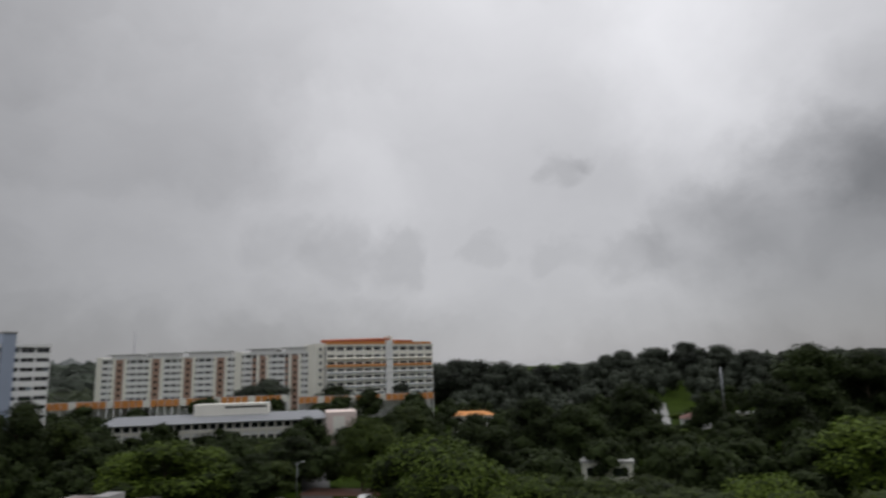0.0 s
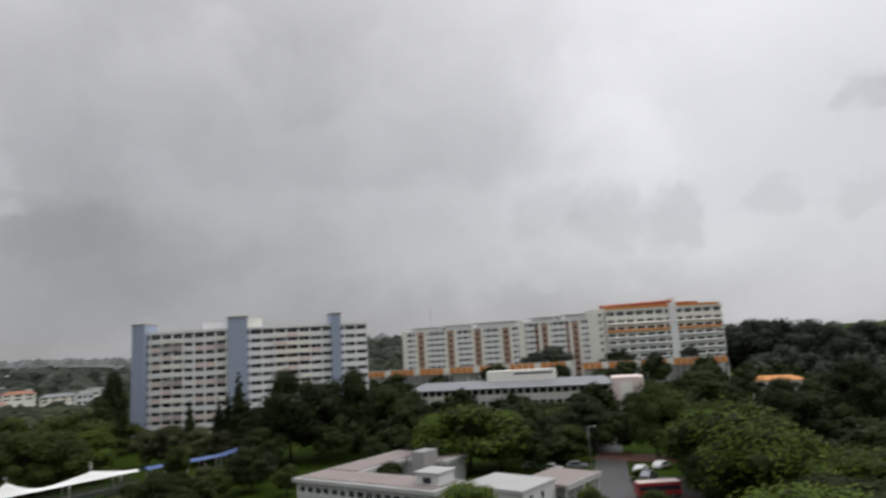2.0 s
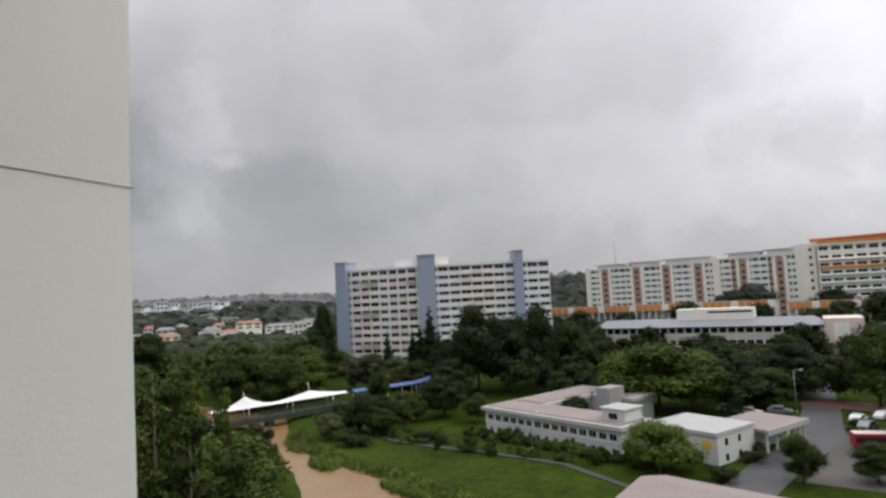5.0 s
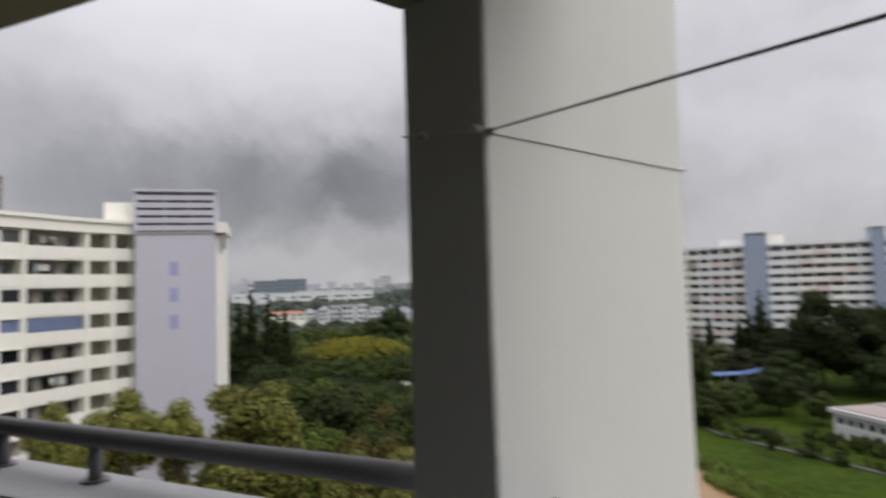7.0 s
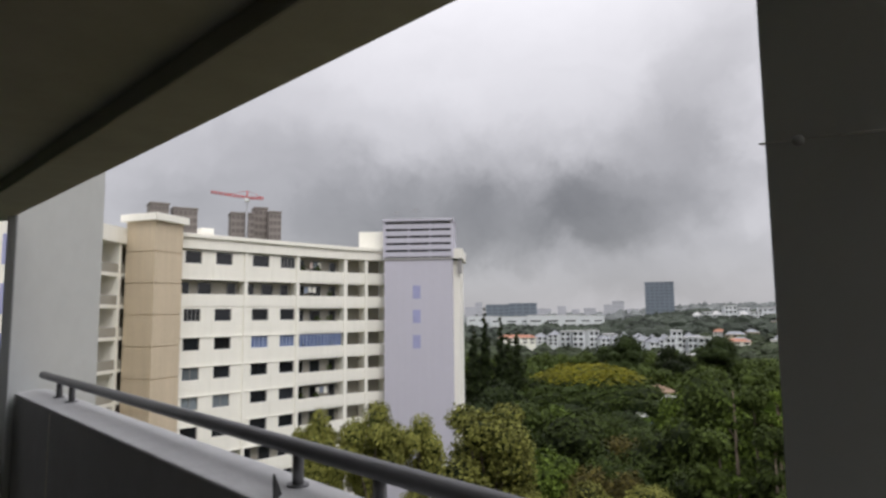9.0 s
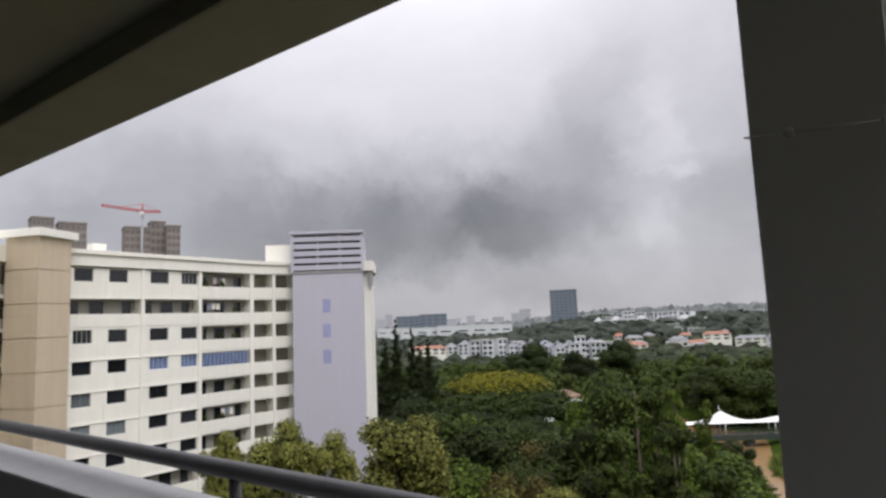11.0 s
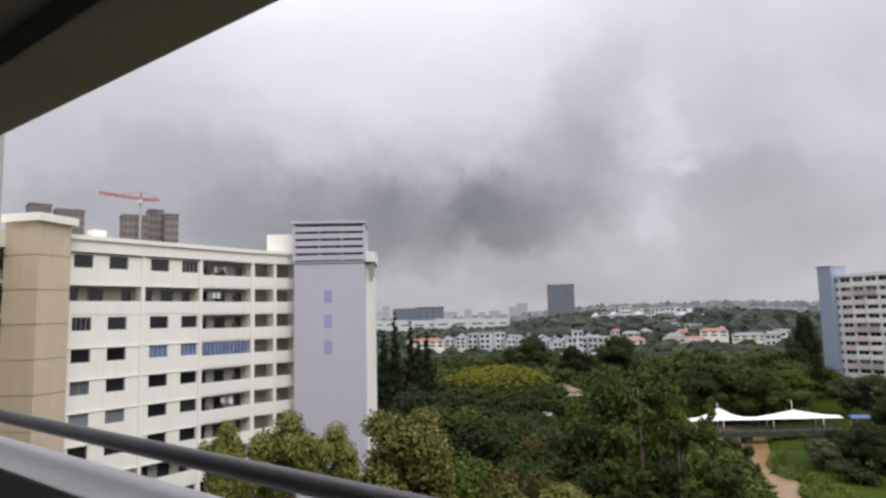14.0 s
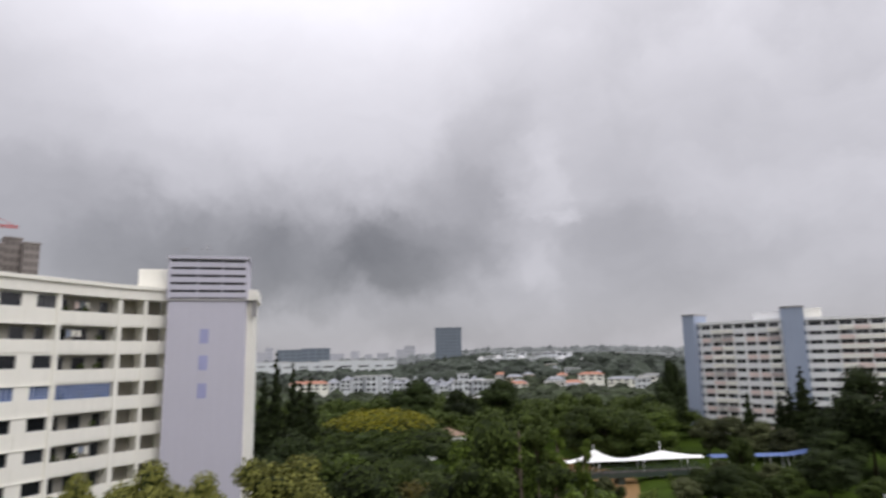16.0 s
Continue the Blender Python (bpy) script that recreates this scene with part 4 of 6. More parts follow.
def crown_lobes(kind, rng, h, w):
    """Lobes of a crown that ends at height h and is w wide."""
    out = []
    if kind == "dome":      # broad rounded crown
        for i in range(44):
            a, k = rng.uniform(0, math.tau), math.sqrt(rng.uniform(0, 1))
            s = w * rng.uniform(0.12, 0.18)
            z = h * (0.40 + 0.60 * math.sqrt(max(0.0, 1 - (0.95 * k) ** 2))) - s * 0.8 - rng.uniform(0, 0.12 + 0.16 * k) * h
            out.append(((math.cos(a) * k * w * 0.40, math.sin(a) * k * w * 0.40, z), (s, s, s * 0.85)))
    elif kind == "round":   # tall full crown
        for i in range(34):
            a, k = rng.uniform(0, math.tau), rng.uniform(0, 1)
            z = h * (0.26 + 0.66 * k)
            reach = w * 0.38 * math.sin(math.pi * min(1, 0.24 + 0.70 * k)) * math.sqrt(rng.uniform(0.25, 1))
            s = w * rng.uniform(0.13, 0.20)
            out.append(((math.cos(a) * reach, math.sin(a) * reach, min(z, h - s * 0.9)), (s, s, s * 0.85)))
    elif kind == "umbrella":  # smooth low dome
        for i in range(95):
            a, k = i * 2.399963, math.sqrt((i + 0.5) / 95)
            s = w * rng.uniform(0.085, 0.12)
            z = h * (0.46 + 0.54 * math.sqrt(max(0.0, 1 - (0.97 * k) ** 2))) - s * 0.9 - rng.uniform(0, 0.035) * h
            out.append(((math.cos(a) * k * w * 0.42, math.sin(a) * k * w * 0.42, z), (s, s, s * 0.8)))
    elif kind == "full":    # full crown, wide up to its top
        for i in range(46):
            a, k = rng.uniform(0, math.tau), rng.uniform(0, 1)
            s = w * rng.uniform(0.09, 0.15)
            reach = w * 0.40 * math.sin(math.pi * min(1, 0.26 + 0.58 * k)) * math.sqrt(rng.uniform(0.3, 1))
            out.append(((math.cos(a) * reach, math.sin(a) * reach, min(h * (0.24 + 0.72 * k), h - s)), (s, s, s * 0.85)))
    elif kind == "cone":    # narrow conifer
        for i in range(20):
            k = i / 19
            a = i * 2.4
            s = w * (0.34 * (1 - k) + 0.06)
            out.append(((math.cos(a) * s * 0.5, math.sin(a) * s * 0.5, h * (0.14 + 0.84 * k)), (s, s, s * 1.1)))
    elif kind == "sparse":  # slim tree with separate small tufts
        for i in range(30):
            a, k = rng.uniform(0, math.tau), rng.uniform(0, 1)
            z = h * (0.30 + 0.68 * k)
            reach = w * 0.45 * (1 - 0.75 * k) * rng.uniform(0.25, 1)
            s = w * rng.uniform(0.05, 0.095)
            out.append(((math.cos(a) * reach, math.sin(a) * reach, z), (s, s, s * 0.7)))
    else:                   # bush
        for i in range(9):
            a, d = rng.uniform(0, math.tau), rng.uniform(0, 0.36) * w
            s = w * rng.uniform(0.14, 0.24)
            out.append(((math.cos(a) * d, math.sin(a) * d, max(s * 0.7, h - s - rng.uniform(0, 0.5) * h)), (s, s, s * 0.9)))
    return out


TREES = {}
SPECIES = {  # kind, height, width, blades, blade size, leaves, words
    "dome": ("dome", 14, 18, 9500, 0.3, LEAF_MID, "broad-crowned green rain tree"),
    "dome_light": ("dome", 13, 17, 9500, 0.3, LEAF_LIGHT, "broad fresh green spreading tree"),
    "dome_yellow": ("umbrella", 15, 24, 26000, 0.26, LEAF_MID, "broad tree with a yellow flowering crown"),
    "round": ("round", 16, 12, 8500, 0.3, LEAF_MID, "full green leafy tree"),
    "round_dark": ("round", 18, 14, 9500, 0.33, LEAF_DARK, "tall dark green leafy tree"),
    "round_light": ("round", 14, 11, 8500, 0.28, LEAF_LIGHT, "fresh green leafy tree"),
    "near": ("full", 20, 9.5, 26000, 0.17, LEAF_OLIVE, "olive-green leafy tree with pale new leaves"),
    "cone": ("cone", 20, 4.5, 5500, 0.27, LEAF_DARK, "narrow dark green conifer"),
    "sparse": ("sparse", 19, 8, 3000, 0.22, LEAF_LIGHT, "slim tree with thin tufts of leaves"),
    "sparse_dark": ("sparse", 17, 9, 5000, 0.25, LEAF_MID, "slim green tree with open branches"),
    "willow": ("round", 10, 9, 6000, 0.26, LEAF_GREY, "grey-green feathery tree on the bank"),
    "rusty": ("round", 14, 11, 8500, 0.26, LEAF_RUST, "leafy tree with rusty new leaves"),
    "ridge": ("round", 16, 13, 7000, 0.36, LEAF_RIDGE, "dark leafy ridge tree, mist put into its leaf colour"),
    "bush": ("bush", 2.6, 4.5, 1300, 0.18, LEAF_MID, "low dense green shrub on grass"),
    "bush_light": ("bush", 3.0, 4.5, 1300, 0.18, LEAF_LIGHT, "low fresh green shrub on grass"),
}


def make_species(name):
    kind, h, w, count, size, leaves, words = SPECIES[name]
    TREES[name] = []
    for variant in range(3):
        rng = np.random.default_rng(100 + variant * 17 + len(name) * 5)
        lobes = crown_lobes(kind, rng, h, w)
        root = thing("bush" if kind == "bush" else "tree", words, "bush" if kind == "bush" else "tree")
        v, f = leaf_cloud(rng, lobes, count, size)
        cv, cf = core(lobes, rng, 0.78 if kind != "sparse" else 0.4)
        faces = f.tolist() + [[i + len(v) for i in q] for q in cf]
        # Darker leaves on the cores paint the shade seen between outer leaves.
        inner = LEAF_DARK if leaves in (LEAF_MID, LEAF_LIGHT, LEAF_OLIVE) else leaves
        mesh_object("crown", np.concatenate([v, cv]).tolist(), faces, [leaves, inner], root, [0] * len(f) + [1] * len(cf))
        if name == "dome_yellow":
            upper = [((c[0], c[1], c[2] + 0.25), r) for c, r in lobes if c[2] > h * 0.60]
            v, f = leaf_cloud(rng, upper, 26000, 0.30)
            keep = v.reshape(-1, 3, 3)[:, :, 2].mean(1) > h * 0.80 + rng.normal(size=26000) * 0.5
            v = v.reshape(-1, 3, 3)[keep].reshape(-1, 3)
            f = np.arange(len(v)).reshape(-1, 3)
            ob = mesh_object("blossom", v.tolist(), f.tolist(), LEAF_YELLOW, root)
            ob["label"] = "yellow flowers over the crown"
        if kind != "bush":
            bm = bmesh.new()
            t = 0.010 * h + 0.05
            tube(bm, [(0, 0, -0.8), (0.08, 0.02, h * 0.2), (-0.05, 0.1, h * 0.45), (0.05, 0, h * (0.62 if kind in ("dome", "round", "full", "umbrella") else 0.95))], [t * 1.3, t, t * 0.75, t * 0.25], 8)
            for c, r in lobes[::2]:
                z0 = min(max(c[2] - math.hypot(c[0], c[1]) * 0.8, h * 0.25), h * 0.6 if kind != "sparse" else h * 0.9)
                mid = (c[0] * 0.45, c[1] * 0.45, (z0 + c[2]) / 2 + 0.1)
                tube(bm, [(0, 0, z0), mid, c], [t * 0.45, t * 0.3, t * 0.12], 5)
            part("trunk", bm, BARK, root)
        root.location = (0, 0, -500 - 40 * variant)
        TREES[name].append(root)


for species in SPECIES:
    make_species(species)

USED = set()


def plant(name, x, y, height=None, width=None, top=None, group="", sink=0.0):
    """A tree of that kind on the ground at x, y; top: the height of its crown's tip above sea level instead of its own height."""
    z = float(ground_height(x, y))
    kind, h, w = SPECIES[name][:3]
    if top is not None:
        height = top - z
    height = height or h
    width = width or w * height / h
    k = random.randrange(3)
    src = TREES[name][k]
    m = Matrix.LocRotScale((x, y, z - sink), Euler((0, 0, random.uniform(0, math.tau))), (width / w, width / w, height / h))
    if (name, k) not in USED:
        USED.add((name, k))
        ob = src
        ob.matrix_basis = m
    else:
        ob = copy_thing(src, Matrix.LocRotScale(m.translation, m.to_quaternion(), None))
        ob.scale = (width / w, width / w, height / h)
    if group:
        ob["group"] = group
    return ob


def plant_at(name, az, dist, el, width=None, group=""):
    """A tree in that direction and distance whose tip stands at that angle over the eye's level."""
    p = bearing(az) * dist
    return plant(name, p.x, p.y, width=width, top=27 + dist * math.tan(radians(el)), group=group)


# trees before the white block
for az, d, el, w in ((100.0, 46, -7.7, 5.0), (94.9, 47, -7.4, 7.2), (84.9, 44, -7.6, 9.6), (91.2, 50, -8.5, 6.2), (105, 47, -12.5, 5), (80, 42, -14.5, 7), (76, 45, -14.0, 8), (71.5, 48, -13.5, 8)):
    plant_at("near", az, d, el, w, "trees before the white block")
# wood between the blocks
plant_at("dome_yellow", 75.7, 150, -4.3, 34, "wood by the river")
for name, az, d, el, w in (("round_dark", 84.5, 92, -5.6, 15), ("round", 81, 80, -7.5, 13), ("round", 77.5, 74, -8.5, 13), ("round_dark", 83.5, 72, -9.0, 12), ("dome", 73.0, 85, -10.6, 13), ("rusty", 72.4, 55, -12.6, 8), ("rusty", 76.2, 58, -12.8, 8), ("round_light", 78.8, 84, -8.0, 11), ("round", 69.7, 150, -7.0, 8), ("round", 46.4, 150, -6.5, 6), ("round", 49.6, 128, -9.0, 6), ("round_dark", 47.8, 128, -8.8, 7), ("willow", 50.8, 124, -9.8, 6), ("round", 46.0, 124, -9.8, 6), ("round_dark", 40.6, 138, -7.0, 12), ("bush", 48.6, 118, -11.4, 7), ("round", 44.4, 128, -9.4, 5), ("willow", 44.2, 149, -8.4, 6), ("willow", 47.9, 148, -8.4, 5), ("bush", 45.4, 149, -9.0, 7), ("bush", 43.2, 149, -9.2, 7), ("round_light", 68.2, 84, -6.2, 9),
                           ("round_light", 79.5, 62, -11.5, 10), ("dome", 74.5, 66, -11, 12), ("round", 70.0, 72, -9.6, 11), ("cone", 84.6, 150, 0.6, 5), ("cone", 83.2, 152, -0.3, 5), ("cone", 81.8, 150, -1.2, 6),
                           ("cone", 82.6, 145, -1.6, 6), ("cone", 85.6, 148, -1.0, 6), ("round_dark", 72.8, 215, -1.8, 20), ("round_dark", 65.3, 230, -2.0, 18), ("round_dark", 68.8, 205, -2.6, 14),
                           ("round", 66.3, 70, -4.8, 11), ("sparse", 64.7, 60, -5.3, 8), ("sparse_dark", 63.2, 62, -5.9, 8), ("sparse", 61.6, 58, -6.2, 4.5), ("sparse", 59.4, 60, -7.0, 4), ("sparse_dark", 62, 52, -9, 8),
                           ("sparse_dark", 66, 55, -9.5, 9), ("sparse_dark", 58.8, 50, -12, 8), ("round_light", 63.8, 66, -8.0, 9), ("round", 67.5, 58, -12.5, 9), ("bush_light", 55.0, 50, -19.5, 6), ("bush", 57.0, 52, -17.5, 7),
                           ("round", 60.5, 56, -14, 8)):
    plant_at(name, az, d, el, w, "wood by the river")
# tall trees and shrubs before the grey block
for name, az, d, el, w in (("round_dark", 37.5, 168, -0.95, 20), ("round_dark", 32.4, 172, -1.2, 17), ("round_dark", 35.0, 165, -2.6, 15), ("round_dark", 39.4, 170, -4.0, 14), ("round", 29.8, 178, -3.2, 16),
                           ("cone", 45.4, 190, -3.2, 5), ("cone", 43.2, 188, -3.2, 5), ("cone", 42.5, 187, -2.8, 6), ("cone", 41.6, 186, -1.2, 7), ("cone", 40.9, 180, -3.4, 7), ("willow", 46.8, 182, -5.0, 11), ("willow", 44.5, 180, -5.3, 11), ("willow", 48.5, 186, -5.2, 10),
                           ("round_light", 22.3, 138, -5.3, 25), ("round_light", 24.8, 140, -5.9, 15), ("round_light", 19.6, 140, -5.9, 15), ("round_dark", 27.5, 185, -4.2, 16), ("dome", 14.6, 165, -5.6, 22), ("round_dark", 12.6, 160, -5.4, 16), ("round_dark", 17.0, 170, -5.2, 18), ("round", 6.6, 150, -4.0, 12),
                           ("dome_light", 1.2, 120, -5.4, 26), ("dome_light", -1.5, 108, -6.6, 20), ("round", 5.2, 150, -4.6, 14), ("round_dark", -3.5, 150, -4.0, 16), ("round", 3.0, 190, -3.2, 18),
                           ("round_dark", 50.9, 215, -0.5, 8), ("round_dark", 52.0, 210, -2.2, 12), ("willow", 43.0, 176, -5.8, 9), ("round_dark", 39.6, 160, -5.6, 13), ("round", 42.5, 120, -11.8, 7), ("bush", 40.5, 118, -12.5, 8), ("round", 54.4, 172, -4.6, 15), ("round", 56.6, 168, -4.4, 14), ("round_light", 52.6, 176, -4.8, 14), ("round", 58.2, 172, -4.2, 14)):
    plant_at(name, az, d, el, w, "trees round the estate")


def clear_of(x, y):
    """Whether a tree may stand here: off the river, the lawn, roads and houses."""
    X, Y = np.array([x]), np.array([y])
    if in_polygon(X, Y, [(p[0], p[1] - 6) for p in RIVER_L] + [(p[0], p[1] + 3) for p in RIVER_R[::-1]])[0]:
        return False
    for shape in KEEP_OPEN:
        if in_polygon(X, Y, shape)[0]:
            return False
    return True


KEEP_OPEN = [[(-178, 149), (-126, 168), (-82, 108), (-96, 80)],
             [(-128, 92), (-60, 60), (-10, 50), (0, 80), (-2, 130), (-22, 150), (-32, 150), (-36, 128), (-80, 132), (-100, 125), (-122, 110)],
             [(-190, 150), (-146, 154), (-108, 190), (-120, 205), (-190, 175)],
             [(-95, 195), (-20, 210), (-20, 240), (-95, 235)],
             [(-165, 285), (-50, 290), (10, 300), (10, 345), (-60, 345), (-165, 320)],
             [(-80, -45), (-48, -30), (-66, -5), (-66, 8), (-85, 8)],
             [(-20, -30), (20, -30), (20, 20), (-20, 20)], [(-58, -45), (-25, -45), (-25, -18), (-58, -18)],
             [(-140, 20), (-118, 20), (-104, 95), (-98, 128), (-124, 128), (-142, 60)],
             [(58, 165), (66, 165), (95, 228), (98, 266), (80, 266)],
             [(-75.7, 38.6), (-133.6, 68), (-115, 96), (-65, 54.6)]]


def scatter(names, az, dist, spacing, low, high, seed, group):
    """Trees over a stretch of the plan, at random with a least spacing; their heights lie between low and high."""
    rng = random.Random(seed)
    placed = []
    tries = int((dist[1] ** 2 - dist[0] ** 2) * radians(abs(az[1] - az[0])) / 2 / spacing ** 2 * 5)
    for _ in range(tries):
        d = math.sqrt(rng.uniform(dist[0] ** 2, dist[1] ** 2))
        p = bearing(rng.uniform(*az)) * d
        if clear_of(p.x, p.y) and all((p.x - a) ** 2 + (p.y - b) ** 2 > spacing ** 2 for a, b in placed):
            placed.append((p.x, p.y))
            h = rng.uniform(low, high)
            plant(rng.choice(names), p.x, p.y, height=h, width=spacing * rng.uniform(1.25, 1.7), group=group)


scatter(["willow", "bush", "willow", "round"], (41.5, 50), (174, 205), 7.5, 4.5, 7.5, 11, "trees round the estate")
scatter(["round", "round_dark", "dome", "round_light", "rusty", "round_light"], (58.5, 88), (60, 130), 8.5, 8, 12, 1, "wood by the river")
scatter(["round_dark", "dome", "round", "dome_light", "round"], (-42, -3), (60, 118), 12.0, 7, 10.5, 4, "wooded slope")
scatter(["round", "round_dark", "sparse_dark", "round"], (52, 60), (52, 84), 5.5, 4.5, 7, 7, "trees on the river bank")
for name, az, d, el, w in (("round_dark", -29.7, 215, 1.1, 27), ("round_dark", -33.5, 225, 0.4, 20), ("ridge", -25.8, 290, 0.7, 18), ("ridge", -21.3, 330, 1.6, 20), ("ridge", -23.6, 335, 1.2, 18), ("ridge", -18.6, 335, 1.15, 24), ("ridge", -16.0, 330, 1.0, 20),
                           ("ridge", -14.3, 330, 0.75, 20), ("ridge", -11.4, 335, 0.15, 18), ("ridge", -7.5, 320, 0.15, 22), ("ridge", -5.6, 325, 0.35, 24), ("ridge", -2.0, 330, 0.75, 28), ("ridge", -3.6, 335, 0.5, 26), ("ridge", -9.3, 330, 0.0, 22), ("ridge", 0.2, 345, 0.4, 24),
                           ("round_dark", -16.8, 190, -1.6, 17), ("round_dark", -8.6, 170, -2.4, 18), ("round_dark", -12.2, 165, -3.4, 16), ("round_dark", -27.5, 190, -1.6, 18), ("dome", -20.2, 150, -6.6, 10), ("round_light", -33, 140, -4.4, 20), ("round_dark", 9.0, 268, -1.3, 16), ("ridge", 14.5, 285, -0.6, 20), ("ridge", 16.2, 285, -1.0, 14), ("ridge", 3.2, 282, -1.2, 10), ("ridge", 6.0, 286, -1.6, 10)):
    plant_at(name, az, d, el, w, "wooded slope")
for i in range(12):
    p = bearing(-19.6 - random.uniform(0, 4.2)) * random.uniform(185, 255)
    plant(random.choice(["bush", "round_dark", "bush_light"]), p.x, p.y, height=random.uniform(2, 4), width=random.uniform(4, 8), group="wooded slope")


def stand(name, az, dist, spacing, low, high, seed, leaves, label):
    """A wood of many crowns, one mass: lobed crowns with leaf blades, at random with a least spacing."""
    rng = random.Random(seed)
    gen = np.random.default_rng(seed)
    shapes = []
    for k in range(5):
        lobes = crown_lobes("dome" if k % 2 else "round", gen, 10, 11)[::2]
        v, f = leaf_cloud(gen, lobes, 1500, 0.46)
        cv, cf = core(lobes, gen, 0.82, 1)
        shapes.append((np.concatenate([v, cv]), np.concatenate([f, np.array(cf) + len(v)])))
    placed, vs, fs, base = [], [], [], 0
    tries = int((dist[1] ** 2 - dist[0] ** 2) * radians(abs(az[1] - az[0])) / 2 / spacing ** 2 * 5)
    for _ in range(tries):
        d = math.sqrt(rng.uniform(dist[0] ** 2, dist[1] ** 2))
        p = bearing(rng.uniform(*az)) * d
        if not clear_of(p.x, p.y) or any((p.x - a) ** 2 + (p.y - b) ** 2 < spacing ** 2 for a, b in placed):
            continue
        placed.append((p.x, p.y))
        v, f = shapes[rng.randrange(5)]
        t, h, w = rng.uniform(0, math.tau), rng.uniform(low, high) / 10, spacing * rng.uniform(1.05, 1.45) / 11
        c, s = math.cos(t) * w, math.sin(t) * w
        vs.append(np.stack([v[:, 0] * c - v[:, 1] * s + p.x, v[:, 0] * s + v[:, 1] * c + p.y, v[:, 2] * h + float(ground_height(p.x, p.y)) - 0.5], 1))
        fs.append(f + base)
        base += len(v)
    tagged(mesh_object(name, np.concatenate(vs).tolist(), np.concatenate(fs).tolist(), leaves), label, "woods", kind="stuff")


stand("woods", (40, 90), (150, 262), 10.5, 9, 14, 2, LEAF_MID, "dense green wood beyond the river")
stand("woods", (-44, 36), (122, 255), 10.5, 7, 13, 3, LEAF_DARK, "dense dark wood on the estate slope")
stand("woods", (-48, -2), (255, 345), 12, 9, 15, 5, LEAF_RIDGE, "dense dark ridge wood, leaves coloured paler for mist")

for name, x, y, h, w in (("dome_light", -36.2, 87.2, 7.6, 11), ("round", -19.5, 92, 6, 5.5), ("round_light", -22, 101, 4, 4.5), ("bush", -28, 88, 2.2, 5), ("bush", -27.5, 99, 1.8, 4), ("bush", -28.0, 104, 1.8, 4), ("bush_light", -28.6, 110, 1.8, 4),
                         ("bush", -30, 118, 2, 5), ("bush", -31, 126, 2, 5), ("bush", -17.6, 121, 1.6, 3), ("bush_light", -18.4, 127, 1.8, 3), ("bush", -19.5, 134, 1.8, 3.5), ("dome", -62, 110, 5.6, 7), ("round", -92, 98, 6, 6),
                         ("round", -103, 96, 5, 6), ("bush", -106, 92, 3, 8), ("bush", -110, 97, 3, 7), ("round", -80, 103, 6, 6), ("bush", -106, 104, 3.2, 6), ("round", -102, 112, 5, 5),
                         ("round", -95, 112, 5, 6), ("round", -12, 96, 5, 6), ("round_dark", -5, 112, 9, 10), ("round_dark", -3, 125, 10, 11), ("round_dark", -8, 138, 9, 10), ("round", -34, 140, 8, 10), ("round_dark", -40, 146, 9, 12)):
    plant(name, x, y, height=h, width=w, group="trees on the lawn")
for i in range(34):
    x = -74 + i * 0.95 + random.uniform(-0.5, 0.5)
    plant(random.choice(["bush", "bush_light", "bush"]), x, 94.6 - (x + 74) * 0.16 + random.uniform(-2.2, 0.6), height=random.uniform(1.2, 2.4), width=random.uniform(2, 3.4), group="hedge before the white building")
for i in range(40):
    k = i / 39
    x = -110 + 72 * k
    plant(random.choice(["bush", "bush_light", "bush", "sparse"]) if i % 6 else "sparse", x, 89.0 - 8 * math.sin(k * 3.0) * 0.4 + random.uniform(-3.0, 2.5), height=random.uniform(1.2, 3.2), width=random.uniform(1.6, 3.6), group="shrubs along the drain")




for i in range(46):
    k = i / 45 * 4.999
    (ax, ay), (bx, by) = RIVER_L[3 + int(k)], RIVER_L[4 + int(k)]
    f = k % 1
    plant(random.choice(["bush", "bush_light", "bush", "willow", "sparse"]), ax + (bx - ax) * f - random.uniform(0.6, 4.5), ay + (by - ay) * f - random.uniform(0.8, 5.5), height=random.uniform(1.8, 4.2), width=random.uniform(2.6, 4.6), group="trees on the river bank")

# ---- low buildings, bridge, roads and vehicles on the estate ----
def gable(bm, x0, x1, y0, y1, z0, z1, m, over=0.4, hip=0.0):
    """A pitched roof with its ridge along x; hip: how far the ridge stops short of the ends."""
    x0, x1, y0, y1 = x0 - over, x1 + over, y0 - over, y1 + over
    y = (y0 + y1) / 2
    v = [bm.verts.new(m @ Vector(p)) for p in ((x0, y0, z0), (x1, y0, z0), (x1, y1, z0), (x0, y1, z0), (x0 + hip, y, z1), (x1 - hip, y, z1))]
    for f in ((0, 1, 5, 4), (2, 3, 4, 5), (1, 2, 5), (3, 0, 4), (3, 2, 1, 0)):
        bm.faces.new([v[i] for i in f])
    return bm


